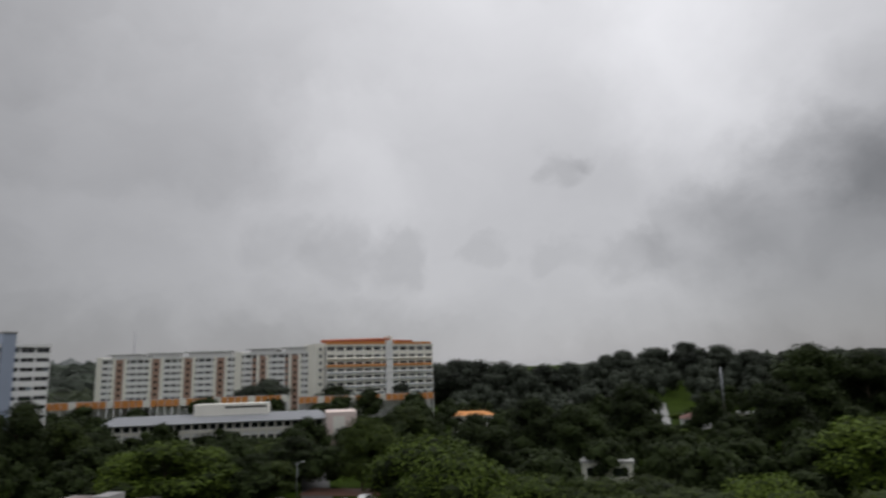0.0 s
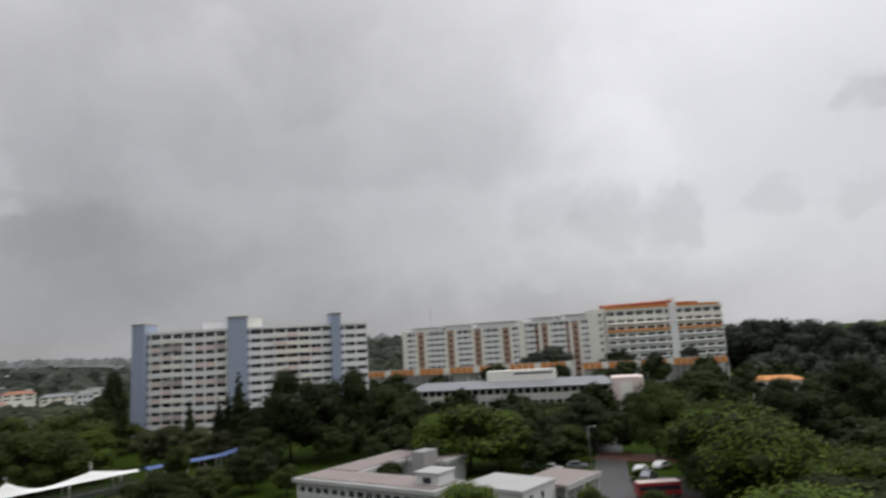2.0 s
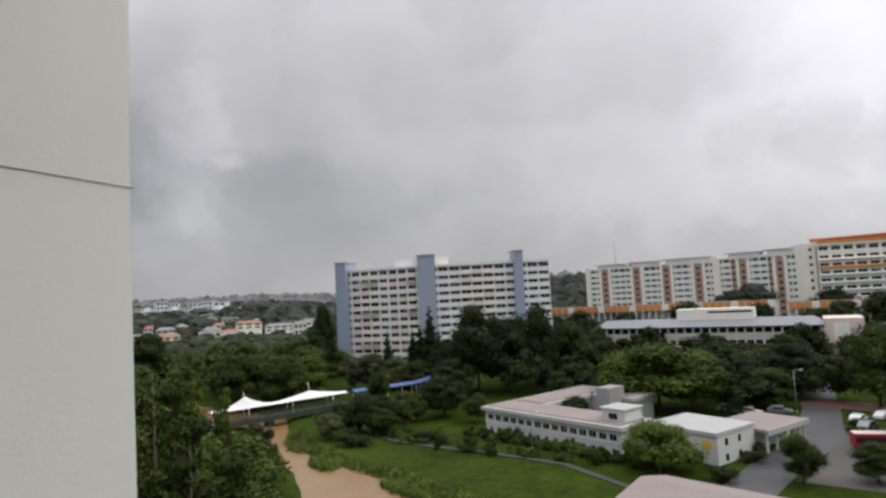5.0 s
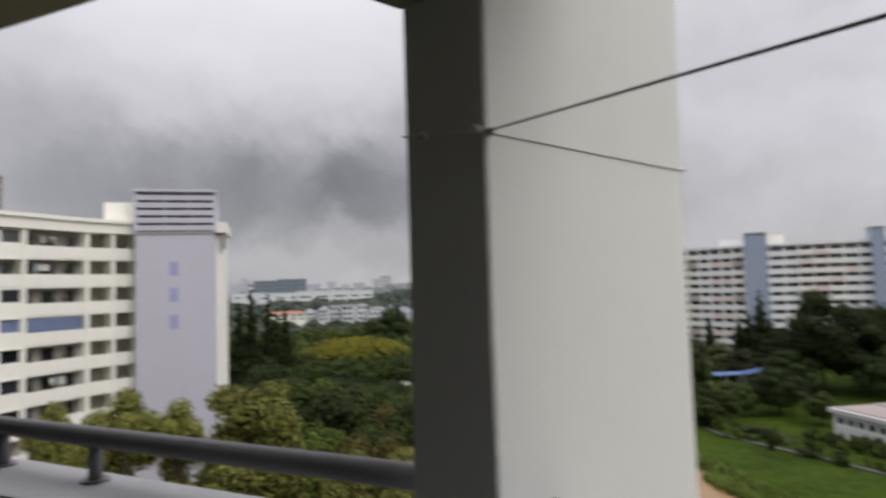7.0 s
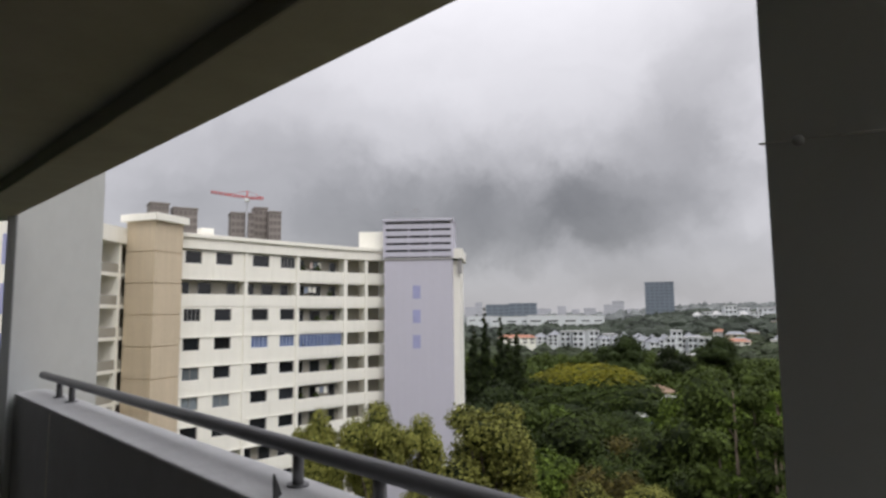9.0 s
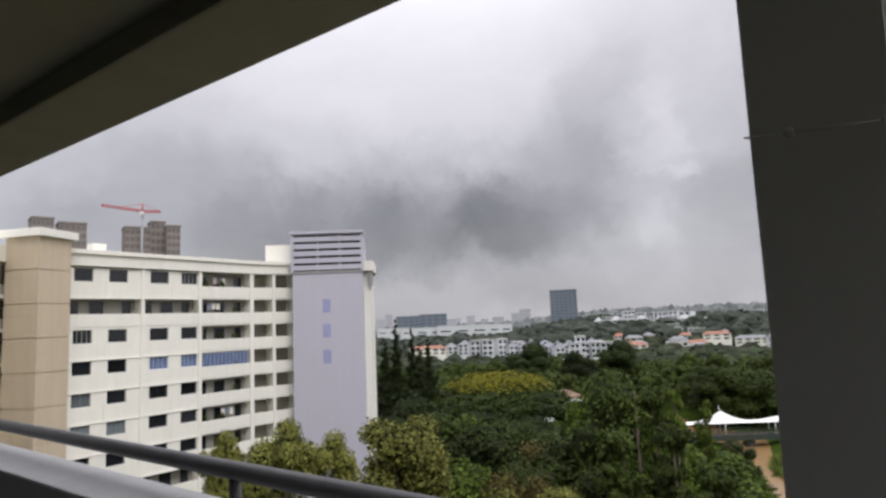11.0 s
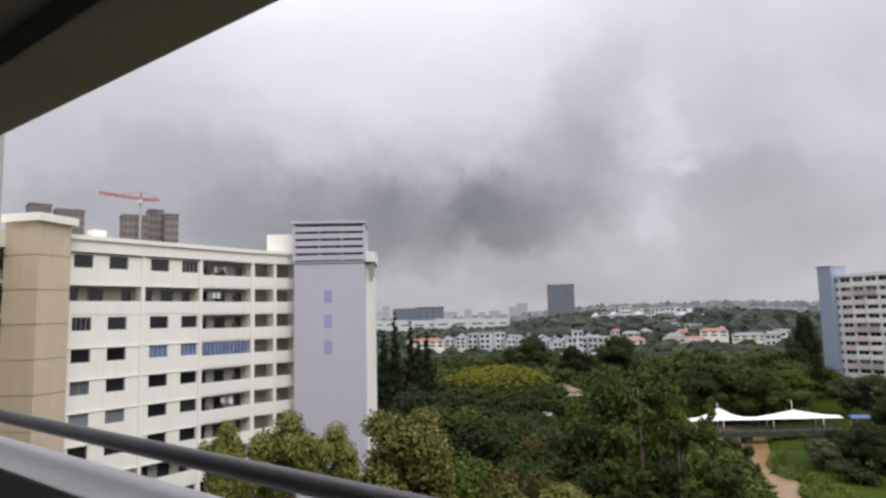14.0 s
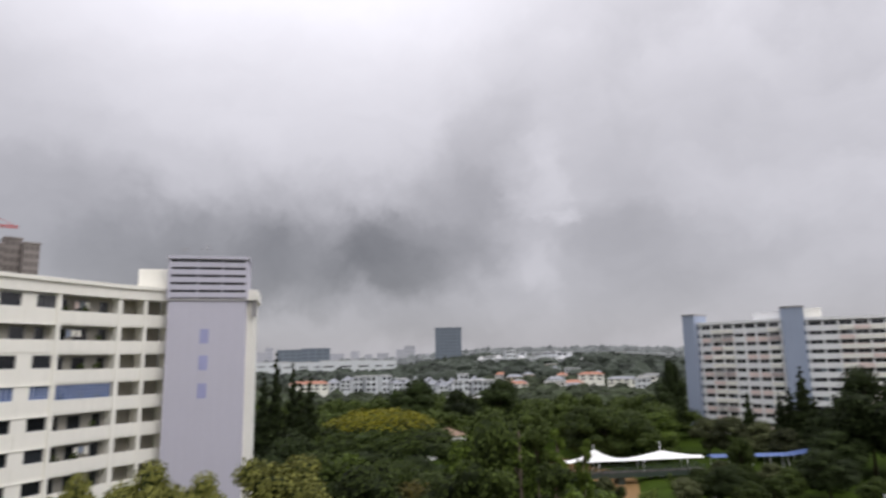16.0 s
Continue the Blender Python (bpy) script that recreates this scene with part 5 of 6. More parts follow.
def house(az, dist, el, w, h, label, wall=WHITE, roof=TERRA, pitched=True, rows=2, turn=0.0, depth=9.0, name="house", cols=None, group="far houses", glazed=0.46):
    """A house in that direction whose roof line stands at that angle over the eye's level: wall, windows one by one, roof."""
    c = bearing(az) * dist
    side = bearing(az - 90 + turn)
    p, q = c - side * (w / 2), c + side * (w / 2)
    m, length = facing(p[:2], q[:2])
    top = 27 + dist * math.tan(radians(el))
    base = min(float(ground_height(c.x, c.y)) - 1.0, top - h)
    e = thing(name, label, "house" if name == "house" else "building", group=group)
    rise = h * 0.3 if pitched else 0.0
    eave = top - rise
    part("wall", boxes((0, length, 0, depth, base, eave), m=m), wall, e)
    if pitched:
        part("roof", gable(bmesh.new(), 0, length, 0, depth, eave, top, m, hip=depth * 0.4), roof, e)
    else:
        part("roof", boxes((-0.3, length + 0.3, -0.3, depth + 0.3, eave, eave + 0.5), m=m), roof, e)
    step = h * 0.7 / rows if pitched else h / rows
    cols = cols or max(2, int(length / 4.5))
    win = None
    for r in range(rows):
        for k in range(cols):
            x, z = length * (k + 0.5) / cols, eave - step * (r + 0.72)
            mm = m @ Matrix.Translation((x, 0, z))
            if win is None:
                win = part("window", boxes((-length / cols * 0.3, length / cols * 0.3, -0.06, 0.05, 0, step * glazed)), DARKGLASS, e, m=mm)
            else:
                again(win, mm, e)
    return e


def make_long_school():
    """Long two-storey building with a grey roof and a white upper room."""
    e = thing("school_building", "long pale low building with grey metal roof and white upper room", "building")
    p, q = bearing(26.8) * 208, bearing(7.1) * 200
    m, length = facing(p[:2], q[:2])
    part("wall", boxes((0, length, 0.6, 14, 4, 13.0), m=m), CGREY, e)
    part("roof", gable(bmesh.new(), 0, length * 0.86, 0, 14, 13.0, 15.0, m, 1.6, 3.0), GREYROOF, e)
    part("upper_room", boxes((length * 0.325, length * 0.63, 5, 11, 13.4, 17.8), m=m), WHITE, e)
    part("upper_window", boxes((length * 0.45, length * 0.62, 4.92, 5.02, 16.6, 17.1), m=m), DARKGLASS, e)
    part("end_room", boxes((length * 0.87, length, -1.5, 12, 3, 14.6), m=m), CPINK, e)
    part("end_panel", boxes((length * 0.90, length * 0.95, -1.6, -1.4, 7.5, 13.4), m=m), WHITE, e)
    for z in (11.9, 8.3):
        part("band", boxes((0, length * 0.86, 0.2, 0.7, z - 1.9, z - 0.9), m=m), WHITE, e)
    col = None
    for i in range(27):
        mm = m @ Matrix.Translation((length * 0.86 * i / 26, 0, 4))
        col = again(col, mm, e) if col else part("column", boxes((-0.25, 0.25, 0.1, 0.6, 0, 9)), WHITE, e, m=mm)
    win = None
    for k, z in enumerate((11.1, 7.5)):
        for i in range(26):
            mm = m @ Matrix.Translation((length * 0.86 * (i + 0.5) / 26, 0.55, z))
            win = again(win, mm, e) if win else part("window", boxes((-1.15, 1.15, 0, 0.1, 0, 1.5)), DARKGLASS, e, m=mm)


def make_orange_link(az0, d0, az1, d1, z, n, label):
    """Covered way with orange fascia panels on posts."""
    p, q = bearing(az0) * d0, bearing(az1) * d1
    m, length = facing(p[:2], q[:2])
    e = thing("covered_walkway", label, "walkway")
    part("roof", boxes((0, length, 0.2, 5.5, z - 0.2, z + 0.15), m=m), GREYROOF, e)
    part("back_wall", boxes((0, length, 5.0, 5.3, 5, z - 0.2), m=m), CGREY, e)
    w = length / n
    for i in range(n):
        part("fascia", boxes((i * w + 0.15, (i + 1) * w - 0.15, 0, 0.2, z - 2.2, z + 0.2), m=m), ORANGE if i % 5 != 3 else WHITE, e)
    post = None
    for i in range(n + 1):
        mm = m @ Matrix.Translation((i * w, 0.3, 4))
        post = again(post, mm, e) if post else part("post", boxes((-0.2, 0.2, 0, 0.4, 0, z - 4.2)), CGREY, e, m=mm)


def make_white_building():
    """White two-storey building round a yard, with a pink roof and a stair block."""
    e = thing("office_building", "white two-storey building with faded pink roof round a yard", "building")
    m, length = facing((-73.6, 97.6), (-44.0, 92.0))
    z = 5.2
    for nm, r in (("front_wing", (0, length, 0, 7.5)), ("side_wing", (0, 7.5, 7.5, 29)), ("back_wing", (7.5, 17, 22, 29))):
        part(nm, boxes((*r, -0.5, z - 0.7), m=m), OFFICE, e)
        part("roof", boxes((r[0] - 0.6, r[1] + 0.6, r[2] - 0.6, r[3] + 0.6, z - 0.7, z - 0.05), m=m), WROOF, e)
        part("roof_top", boxes((r[0] + 0.3, r[1] - 0.3, r[2] + 0.3, r[3] - 0.3, z - 0.05, z + 0.12), m=m), PINKROOF, e)
    part("stair_block", boxes((12.4, 15.4, 17.5, 22, -0.5, z + 2.1), m=m), DGREY, e)
    part("roof_room", boxes((length - 5.0, length - 0.6, 2.2, 6.6, z, z + 1.9), m=m), OFFICE, e)
    part("roof_room_cap", boxes((length - 5.3, length - 0.3, 1.9, 6.9, z + 1.9, z + 2.1), m=m), WROOF, e)
    part("roof_opening", boxes((length - 3.6, length - 2.0, 2.12, 2.25, z + 0.4, z + 1.3), m=m), DARKGLASS, e)
    win = None
    for row, zz in enumerate((2.9, 0.7)):
        for i in range(15):
            x = 1.4 + i * (length - 2.8) / 14
            for dx in ((-0.35, 0.35) if row == 0 else (0,)):
                mm = m @ Matrix.Translation((x + dx, -0.02, zz))
                win = again(win, mm, e) if win else part("window", boxes((-0.28, 0.28, -0.03, 0.04, 0, 0.95)), DARKGLASS, e, m=mm)
    part("sill_band", boxes((-0.1, length + 0.1, -0.1, 0, 2.3, 2.6), m=m), OFFICE, e)
    # annexe
    e = thing("annexe_building", "white annexe with pale flat roofs beside the road", "building")
    m, length = facing((-41.6, 97.4), (-30.6, 94.4))
    part("wall", boxes((0, length, 0, 9.5, -0.5, 4.5), m=m), OFFICE, e)
    part("roof", boxes((-0.3, length + 0.1, -0.3, 9.8, 4.5, 5.05), m=m), WROOF, e)
    part("canopy", boxes((0.5, 8.6, -1.6, -0.02, 2.2, 2.45), m=m), WROOF, e)
    part("shed_wall", boxes((4.5, 10.6, 9.5, 21.0, -0.5, 3.7), m=m), CGREY, e)
    part("shed_roof", boxes((4.2, 13.4, 9.55, 21.5, 3.7, 4.1), m=m), PINKROOF, e)
    part("shed_fascia", boxes((13.4, 13.6, 9.55, 21.5, 3.3, 4.15), m=m), WROOF, e)
    post = None
    for i in range(5):
        mm = m @ Matrix.Translation((12.9, 10.2 + i * 2.7, -0.3))
        post = again(post, mm, e) if post else part("shed_post", boxes((-0.15, 0.15, -0.15, 0.15, 0, 4.0)), OFFICE, e, m=mm)
    part("loading_bay", boxes((5.0, 9.0, -0.05, 0.05, 0.2, 2.0), m=m), DARKGLASS, e)
    part("yellow_sign", boxes((9.0, 10.5, -0.12, -0.02, 2.6, 3.7), m=m), material("yellow_sign_paint", (0.75, 0.50, 0.08), 0.6, 0.08, 3.0, 0.0), e)
    win = None
    for y in (2.2, 5.5):
        for zz in (3.0, 0.8):
            mm = m @ Matrix.Translation((length + 0.02, y, zz))
            win = again(win, mm, e) if win else part("window", boxes((-0.04, 0.03, -0.35, 0.35, 0, 1.0)), DARKGLASS, e, m=mm)


def make_pavilion():
    e = thing("open_pavilion", "open pavilion with faded pink pitched roof by the river", "pavilion")
    m, length = facing((-31.6, 64.7), (-12.0, 61.9))
    part("roof", gable(bmesh.new(), 0, length, 0, 10.0, 4.1, 5.2, m, 0.3), PINKROOF, e)
    part("eave_beam", boxes((-0.2, length + 0.2, -0.2, 10.2, 3.8, 4.09), m=m), WROOF, e)
    for i in range(5):
        for y in (0.2, 9.5):
            part("post", boxes((length * i / 4 - 0.15, length * i / 4 + 0.15, y, y + 0.3, -0.6, 3.8), m=m), WHITE, e)
    part("back_wall", boxes((0.5, length - 0.5, 8.0, 8.2, -0.6, 3.2), m=m), CGREY, e)


def make_bridge():
    """Footbridge under a white tensile roof, with blue-roofed covered ways at both ends."""
    e = thing("footbridge", "dark steel footbridge under a white tensile roof", "footbridge")
    a, b = Vector((-125.5, 60, 0)), Vector((-117.4, 101, 0))
    d = b - a
    m, length = facing(b[:2], a[:2])
    part("deck", boxes((0, length, -1.6, 1.6, 1.9, 2.4), m=m), PAVING, e)
    for y in (-1.7, 1.55):
        part("girder", boxes((0, length, y, y + 0.15, 1.4, 2.3), m=m), STEEL, e)
        part("railing", boxes((0, length, y, y + 0.1, 3.35, 3.45), (0, length, y, y + 0.08, 2.85, 2.92), m=m), STEEL, e)
        post = None
        for i in range(20):
            mm = m @ Matrix.Translation((length * i / 19, y, 2.3))
            post = again(post, mm, e) if post else part("baluster", boxes((-0.06, 0.06, 0, 0.1, 0, 1.1)), STEEL, e, m=mm)
    for x in (4, 14, 24, 34, length - 1):
        for y in (-1.5, 1.4):
            part("column", tube(bmesh.new(), [m @ Vector((x, y, 2.3)), m @ Vector((x, y, 5.0))], 0.09, 8), CARWHITE, e)
    for y in (-1.72, 1.60):
        for i in range(19):
            bm = tube(bmesh.new(), [(0, 0, 2.35 if i % 2 else 3.4), (length / 19, 0, 3.4 if i % 2 else 2.35)], 0.06, 5)
            part("brace", bm, STEEL, e, m=m @ Matrix.Translation((length * i / 19, y, 0)))
    for x in (9.5, 12.0):
        part("pier_column", tube(bmesh.new(), [m @ Vector((x, 0, -1.2)), m @ Vector((x, 0, 1.9))], 0.32, 10), WROOF, e)
    for x in (19, 33):
        part("pier", boxes((x - 0.7, x + 0.7, -1.2, 1.2, -1.2, 1.4), m=m), STEEL, e)
    n, k = 60, 12
    verts, faces = [], []
    for i in range(n + 1):
        x = length * 0.76 * i / n
        peak = max(0, 1 - abs(x - length * 0.22) / 8) ** 1.3 * 1.6 + max(0, 1 - abs(x - length * 0.58) / 6) ** 1.9 * 2.6
        for j in range(k + 1):
            v = j / k * 2 - 1
            wide = 2.0 - 0.3 * math.sin(math.pi * (x / length * 5 % 1)) - 0.4
            verts.append(m @ Vector((x, v * wide, 4.75 + (1 - abs(v)) ** 1.4 * (0.35 + peak * 0.8))))
    for i in range(n):
        for j in range(k):
            q = i * (k + 1) + j
            faces.append((q, q + k + 1, q + k + 2, q + 1))
    ob = mesh_object("tensile_roof", verts, faces, TENT, e, smooth=True)
    ob["label"] = "white tensile fabric roof with two peaks"
    sol = ob.modifiers.new("thickness", "SOLIDIFY")
    sol.thickness = 0.04
    for x in (length * 0.22, length * 0.58):
        part("mast", tube(bmesh.new(), [m @ Vector((x, 0, 4.6)), m @ Vector((x + 0.3, 0, 8.2))], 0.07, 8), CARWHITE, e)
    for p, q in (((-112.0, 119), (-117.0, 103)), ((-117, 140), (-112, 119)), ((-126.0, 58), (-132.0, 24))):
        e = thing("covered_walkway", "blue-roofed covered walkway on thin posts", "walkway")
        m, length = facing(p, q)
        part("roof", gable(bmesh.new(), 0, length, -1.5, 1.5, 4.6, 5.1, m, 0.2), BLUEROOF, e)
        post = None
        for i in range(int(length / 4) + 1):
            for y in (-1.2, 1.2):
                mm = m @ Matrix.Translation((i * 4, y, 0.2))
                post = again(post, mm, e) if post else part("post", boxes((-0.06, 0.06, -0.06, 0.06, 0, 4.4)), CARWHITE, e, m=mm)


def strip(name, pts, width, mat, label, lift=0.06, category="road"):
    """A paved strip laid over the ground along a centre line."""
    verts, faces = [], []
    fine = []
    for (ax, ay), (bx, by) in zip(pts, pts[1:]):
        n = max(2, int(math.hypot(bx - ax, by - ay) / 1.5))
        fine += [(ax + (bx - ax) * i / n, ay + (by - ay) * i / n) for i in range(n)]
    fine.append(pts[-1])
    k = 4
    for i, (x, y) in enumerate(fine):
        a, b = fine[max(i - 1, 0)], fine[min(i + 1, len(fine) - 1)]
        d = Vector((b[0] - a[0], b[1] - a[1], 0)).normalized()
        s = Vector((-d.y, d.x, 0))
        for j in range(k + 1):
            p = Vector((x, y, 0)) + s * width * (j / k - 0.5)
            verts.append((p.x, p.y, float(ground_height(p.x, p.y)) + lift))
    for i in range(len(fine) - 1):
        for j in range(k):
            q = i * (k + 1) + j
            faces.append((q, q + 1, q + k + 2, q + k + 1))
    ob = mesh_object(name, verts, faces, mat, smooth=True)
    return tagged(ob, label, category, kind="structure")


def vehicle(x, y, heading, length, width, height, paint, label, category, bus=False):
    """A parked car or bus: shaped body, glass, wheels with tyres and rims."""
    z = float(ground_height(x, y)) + 0.06
    e = thing("bus" if bus else "car", label, category, Matrix.Translation((x, y, z)) @ Matrix.Rotation(radians(heading), 4, "Z"), group="parked vehicles")
    bm = bmesh.new()
    l, w = length / 2, width / 2
    if bus:
        box(bm, -l, l, -w, w, 0.35, height)
        rounded(bm, 0.15, 2)
    else:
        prof = [(-l, 0.3), (l, 0.3), (l, 0.75), (l * 0.5, 0.9), (l * 0.22, height), (-l * 0.55, height), (-l * 0.9, 0.95), (-l, 0.8)]
        lo, hi = [bm.verts.new((px, -w, pz)) for px, pz in prof], [bm.verts.new((px, w, pz)) for px, pz in prof]
        n = len(prof)
        bm.faces.new(lo), bm.faces.new(hi[::-1])
        for i in range(n):
            bm.faces.new((lo[i], hi[i], hi[(i + 1) % n], lo[(i + 1) % n]))
        bmesh.ops.recalc_face_normals(bm, faces=bm.faces)
        rounded(bm, 0.07, 2)
    part("body", bm, paint, e)
    for s in (-1, 1):
        if bus:
            part("side_window", boxes((-l * 0.93, l * 0.93, s * w - 0.02, s * w + 0.02, height * 0.5, height * 0.8)), DARKGLASS, e)
        else:
            part("side_window", boxes((-l * 0.5, l * 0.25, s * w - 0.02, s * w + 0.02, 0.95, height - 0.12)), DARKGLASS, e)
        for k in (-0.6, 0.6):
            bm = tube(bmesh.new(), [(k * l, s * (w - 0.22), 0.33), (k * l, s * (w + 0.02), 0.33)], 0.33 if not bus else 0.45, 14)
            wheel = part("wheel", bm, TYRE, e)
            part("rim", tube(bmesh.new(), [(k * l, s * (w + 0.02), 0.33), (k * l, s * (w + 0.035), 0.33)], 0.18, 10), CARGREY, wheel)
    part("windscreen", boxes((l - 0.02, l + 0.02, -w * 0.85, w * 0.85, height * 0.45, height * 0.85)) if bus else
         boxes((l * 0.3, l * 0.42, -w * 0.85, w * 0.85, 0.98, height - 0.15)), DARKGLASS, e)
    if bus:
        part("roof_panel", boxes((-l * 0.97, l * 0.97, -w * 0.95, w * 0.95, height, height + 0.08)), CPINK, e)


make_long_school()
make_orange_link(30.8, 262, 12.9, 252, 18.0, 34, "orange-fronted covered way on pale posts")
make_orange_link(12.0, 255, 0.4, 262, 16.9, 22, "orange-fronted covered way on pale posts")
make_white_building()
make_pavilion()
make_bridge()
strip("road", [(-22, 60), (-24.5, 84), (-24.0, 98), (-21.6, 116), (-26.6, 145), (-33, 175)], 6.5, ASPHALT, "wet dark asphalt estate road")
strip("pavement", [(-13, 92), (-12.5, 104), (-14, 128)], 13, PAVING, "wet concrete parking lot", 0.05, "parking lot")
strip("road_earth", [(-30, 150), (-12, 146)], 9, MUD, "bare red-brown wet earth", 0.09, "earth")
strip("drain_wall", [(-116, 93.5), (-100, 88.5), (-85, 84), (-67, 84.4), (-49, 83.6), (-37, 79)], 1.1, material("dark_drain_concrete", (0.06, 0.06, 0.055), 0.8, 0.2, 1.0, 0.2), "dark open concrete drain across the lawn", 0.12, "drain")
WETROAD = material("wet_pale_concrete_road", (0.36, 0.36, 0.35), 0.3, 0.12, 0.5, 0.05)
strip("road_hill", [(67, 196), (70, 208), (78, 232), (87, 262)], 7, WETROAD, "wet pale road climbing the wooded slope", 0.3)
strip("road_hill", [(74, 205), (89, 212), (90, 236)], 5, WETROAD, "wet pale drive on the wooded slope", 0.3)
vehicle(-13.6, 112.9, 24, 7.0, 2.3, 2.4, REDPAINT, "dark red bus parked on wet concrete", "bus", True)
for x, y, hd, paint, words in ((-18.5, 131, 80, CARWHITE, "white car parked beside the road"), (-16.5, 126, 75, CARGREY, "silver car parked beside the road"),
                               (-36.0, 131, 10, CARWHITE, "white car parked behind the white building"), (-31.5, 134, 15, CARGREY, "silver car parked behind the white building"),
                               (-40.5, 133, 5, CARGREY, "silver car parked under the trees"), (-15, 136, 60, CARWHITE, "white car parked at the far end of the lot")):
    vehicle(x, y, hd, 4.4, 1.75, 1.45, paint, words, "car")
house(-2.9, 222, -3.9, 14, 4, "small house with bright orange roof", WHITE, ORANGE, depth=8, rows=1, group="estate houses")
house(28.6, 175, -6.9, 7.5, 4, "small shelter with red hipped roof", CGREY, TERRA, depth=6, rows=1, cols=2, group="estate houses")
house(9.5, 180, -6.8, 9, 4, "white low hut under the trees", WHITE, WROOF, False, 1, depth=6, group="estate houses")
house(-22.2, 228, -4.3, 16, 5, "house with dull red roof on the wooded slope", CGREY, material("dull_red_roof", (0.17, 0.085, 0.07), 0.8, 0.12, 1.0, 0.1), depth=9, group="slope houses")
house(-13.2, 330, -1.7, 22, 6, "pale house among dark trees on the ridge", CGREY, GREYROOF, depth=9, group="slope houses")
house(-2.5, 330, -1.9, 16, 5, "pale low house among dark trees", CGREY, WROOF, False, depth=9, group="slope houses")
house(-14.1, 152, -8.2, 11, 4, "white low house among dark trees", WHITE, WROOF, False, 1, depth=7, group="slope houses")
house(-26.0, 245, -4.3, 13, 4, "white low house among dark trees", WHITE, WROOF, False, 1, depth=7, group="slope houses")
house(70.0, 176, -6.2, 12, 6, "house with brown pitched roof in the wood", CGREY, material("brown_roof", (0.24, 0.16, 0.11), 0.8, 0.15, 1.0, 0.1), depth=10, rows=1, turn=20)
house(67.7, 330, -3.6, 24, 6, "cream low house with pale roof", BEIGE, WROOF, False, 1)
# white terraces across the river
rows = random.Random(77)
for az, d, el, w, t in ((79.4, 430, -1.75, 26, 8), (77.4, 425, -1.65, 24, -10), (74.0, 400, -1.8, 20, 12), (72.6, 395, -1.7, 22, -8), (71.0, 380, -2.0, 20, 10), (69.6, 390, -2.0, 18, -12), (68.2, 400, -1.8, 20, 6), (67.0, 395, -2.0, 18, -8)):
    n = 3
    for i in range(n):
        flat = rows.random() < 0.35
        house(az - math.degrees(w * (i - 1) / n / d), d + rows.uniform(-5, 5), el + rows.uniform(-0.22, 0.22), w / n * rows.uniform(0.8, 0.98), 10, "narrow white terrace house with dark windows", TERRACE, WROOF if flat else GREYROOF, not flat, 3,
              t + rows.uniform(-12, 12), 10, cols=2, group="white terraces", glazed=0.55)
for az, d, el, w, words, roof in ((81.6, 420, -1.9, 24, "cream house with terracotta roof", TERRA), (65.3, 420, -2.3, 16, "house with terracotta roof among trees", TERRA), (63.6, 430, -2.2, 14, "house with terracotta roof among trees", TERRA),
                                  (57.2, 480, -1.5, 18, "large house with terracotta roof among trees", TERRA), (54.6, 500, -1.9, 22, "pale house with grey roof among trees", GREYROOF), (60.3, 440, -2.3, 14, "white house among dark trees", WROOF),
                                  (58.6, 450, -2.4, 12, "pale house with grey roof among trees", GREYROOF), (52.6, 470, -1.9, 12, "white house among dark trees", WROOF), (62.0, 300, -4.4, 12, "cream house with terracotta roof", TERRA)):
    house(az, d, el, w, 6, words, WHITE, roof, roof is not WROOF, 2)
for az, d, el, w, h in ((66.0, 720, 0.0, 30, 14), (63.4, 700, 0.35, 26, 16), (62.4, 690, 0.1, 24, 14), (60.9, 700, 0.25, 40, 20), (60.0, 690, -0.2, 26, 14), (58.2, 690, -0.35, 22, 12)):
    for i in range(2 if w < 30 else 3):
        house(az + 0.55 - i * 0.85, d + rows.uniform(-10, 10), el + rows.uniform(-0.3, 0.12), w * rows.uniform(0.30, 0.46), h * rows.uniform(0.8, 1.05), "white hillside flats with dark window rows", TERRACE, WROOF, rows.random() < 0.4, 4, rows.uniform(-25, 25), 14, name="flats", cols=3, group="hillside flats")
SMALL = []
for i in range(15):
    az, d = rows.uniform(50.5, 67), rows.uniform(400, 620)
    q = bearing(az) * d
    SMALL.append((az, d))
    top = float(ground_height(q.x, q.y)) + rows.uniform(7.5, 9.5)
    roof = rows.choice([TERRA, GREYROOF, WROOF, GREYROOF, TERRA])
    house(az, d, math.degrees(math.atan2(top - 27, d)), rows.uniform(7, 14), 7, {"terracotta_tiles": "pale house with terracotta roof among trees", "grey_metal_roof": "pale house with grey roof among trees"}.get(roof.name, "white flat-roofed house among trees"), rows.choice([TERRACE, TERRACE, CGREY, BEIGE]), roof, roof is not WROOF, 2, rows.uniform(-30, 30), 8, cols=3)
for az, w, h, el in ((55.4, 42, 9, 0.15), (53.8, 36, 8, 0.1), (52.2, 44, 8, 0.0), (51.0, 26, 7, -0.1)):
    house(az, 980, el, w, h, "long white flats on the far ridge", TERRACE, WROOF, False, 2, 0, 14, name="flats", cols=8, group="far ridge flats")
# factories, far towers, the skyline
for az, d, el, w, h in ((84.6, 920, -0.25, 44, 9), (82.0, 900, -0.3, 60, 10), (78.4, 880, -0.2, 70, 12), (75.6, 900, -0.25, 50, 11)):
    house(az, d, el, w, h, "long white factory shed with grey bands", TERRACE, WROOF, False, 1, 0, 30, name="factory", cols=3, group="factory sheds", glazed=0.16)


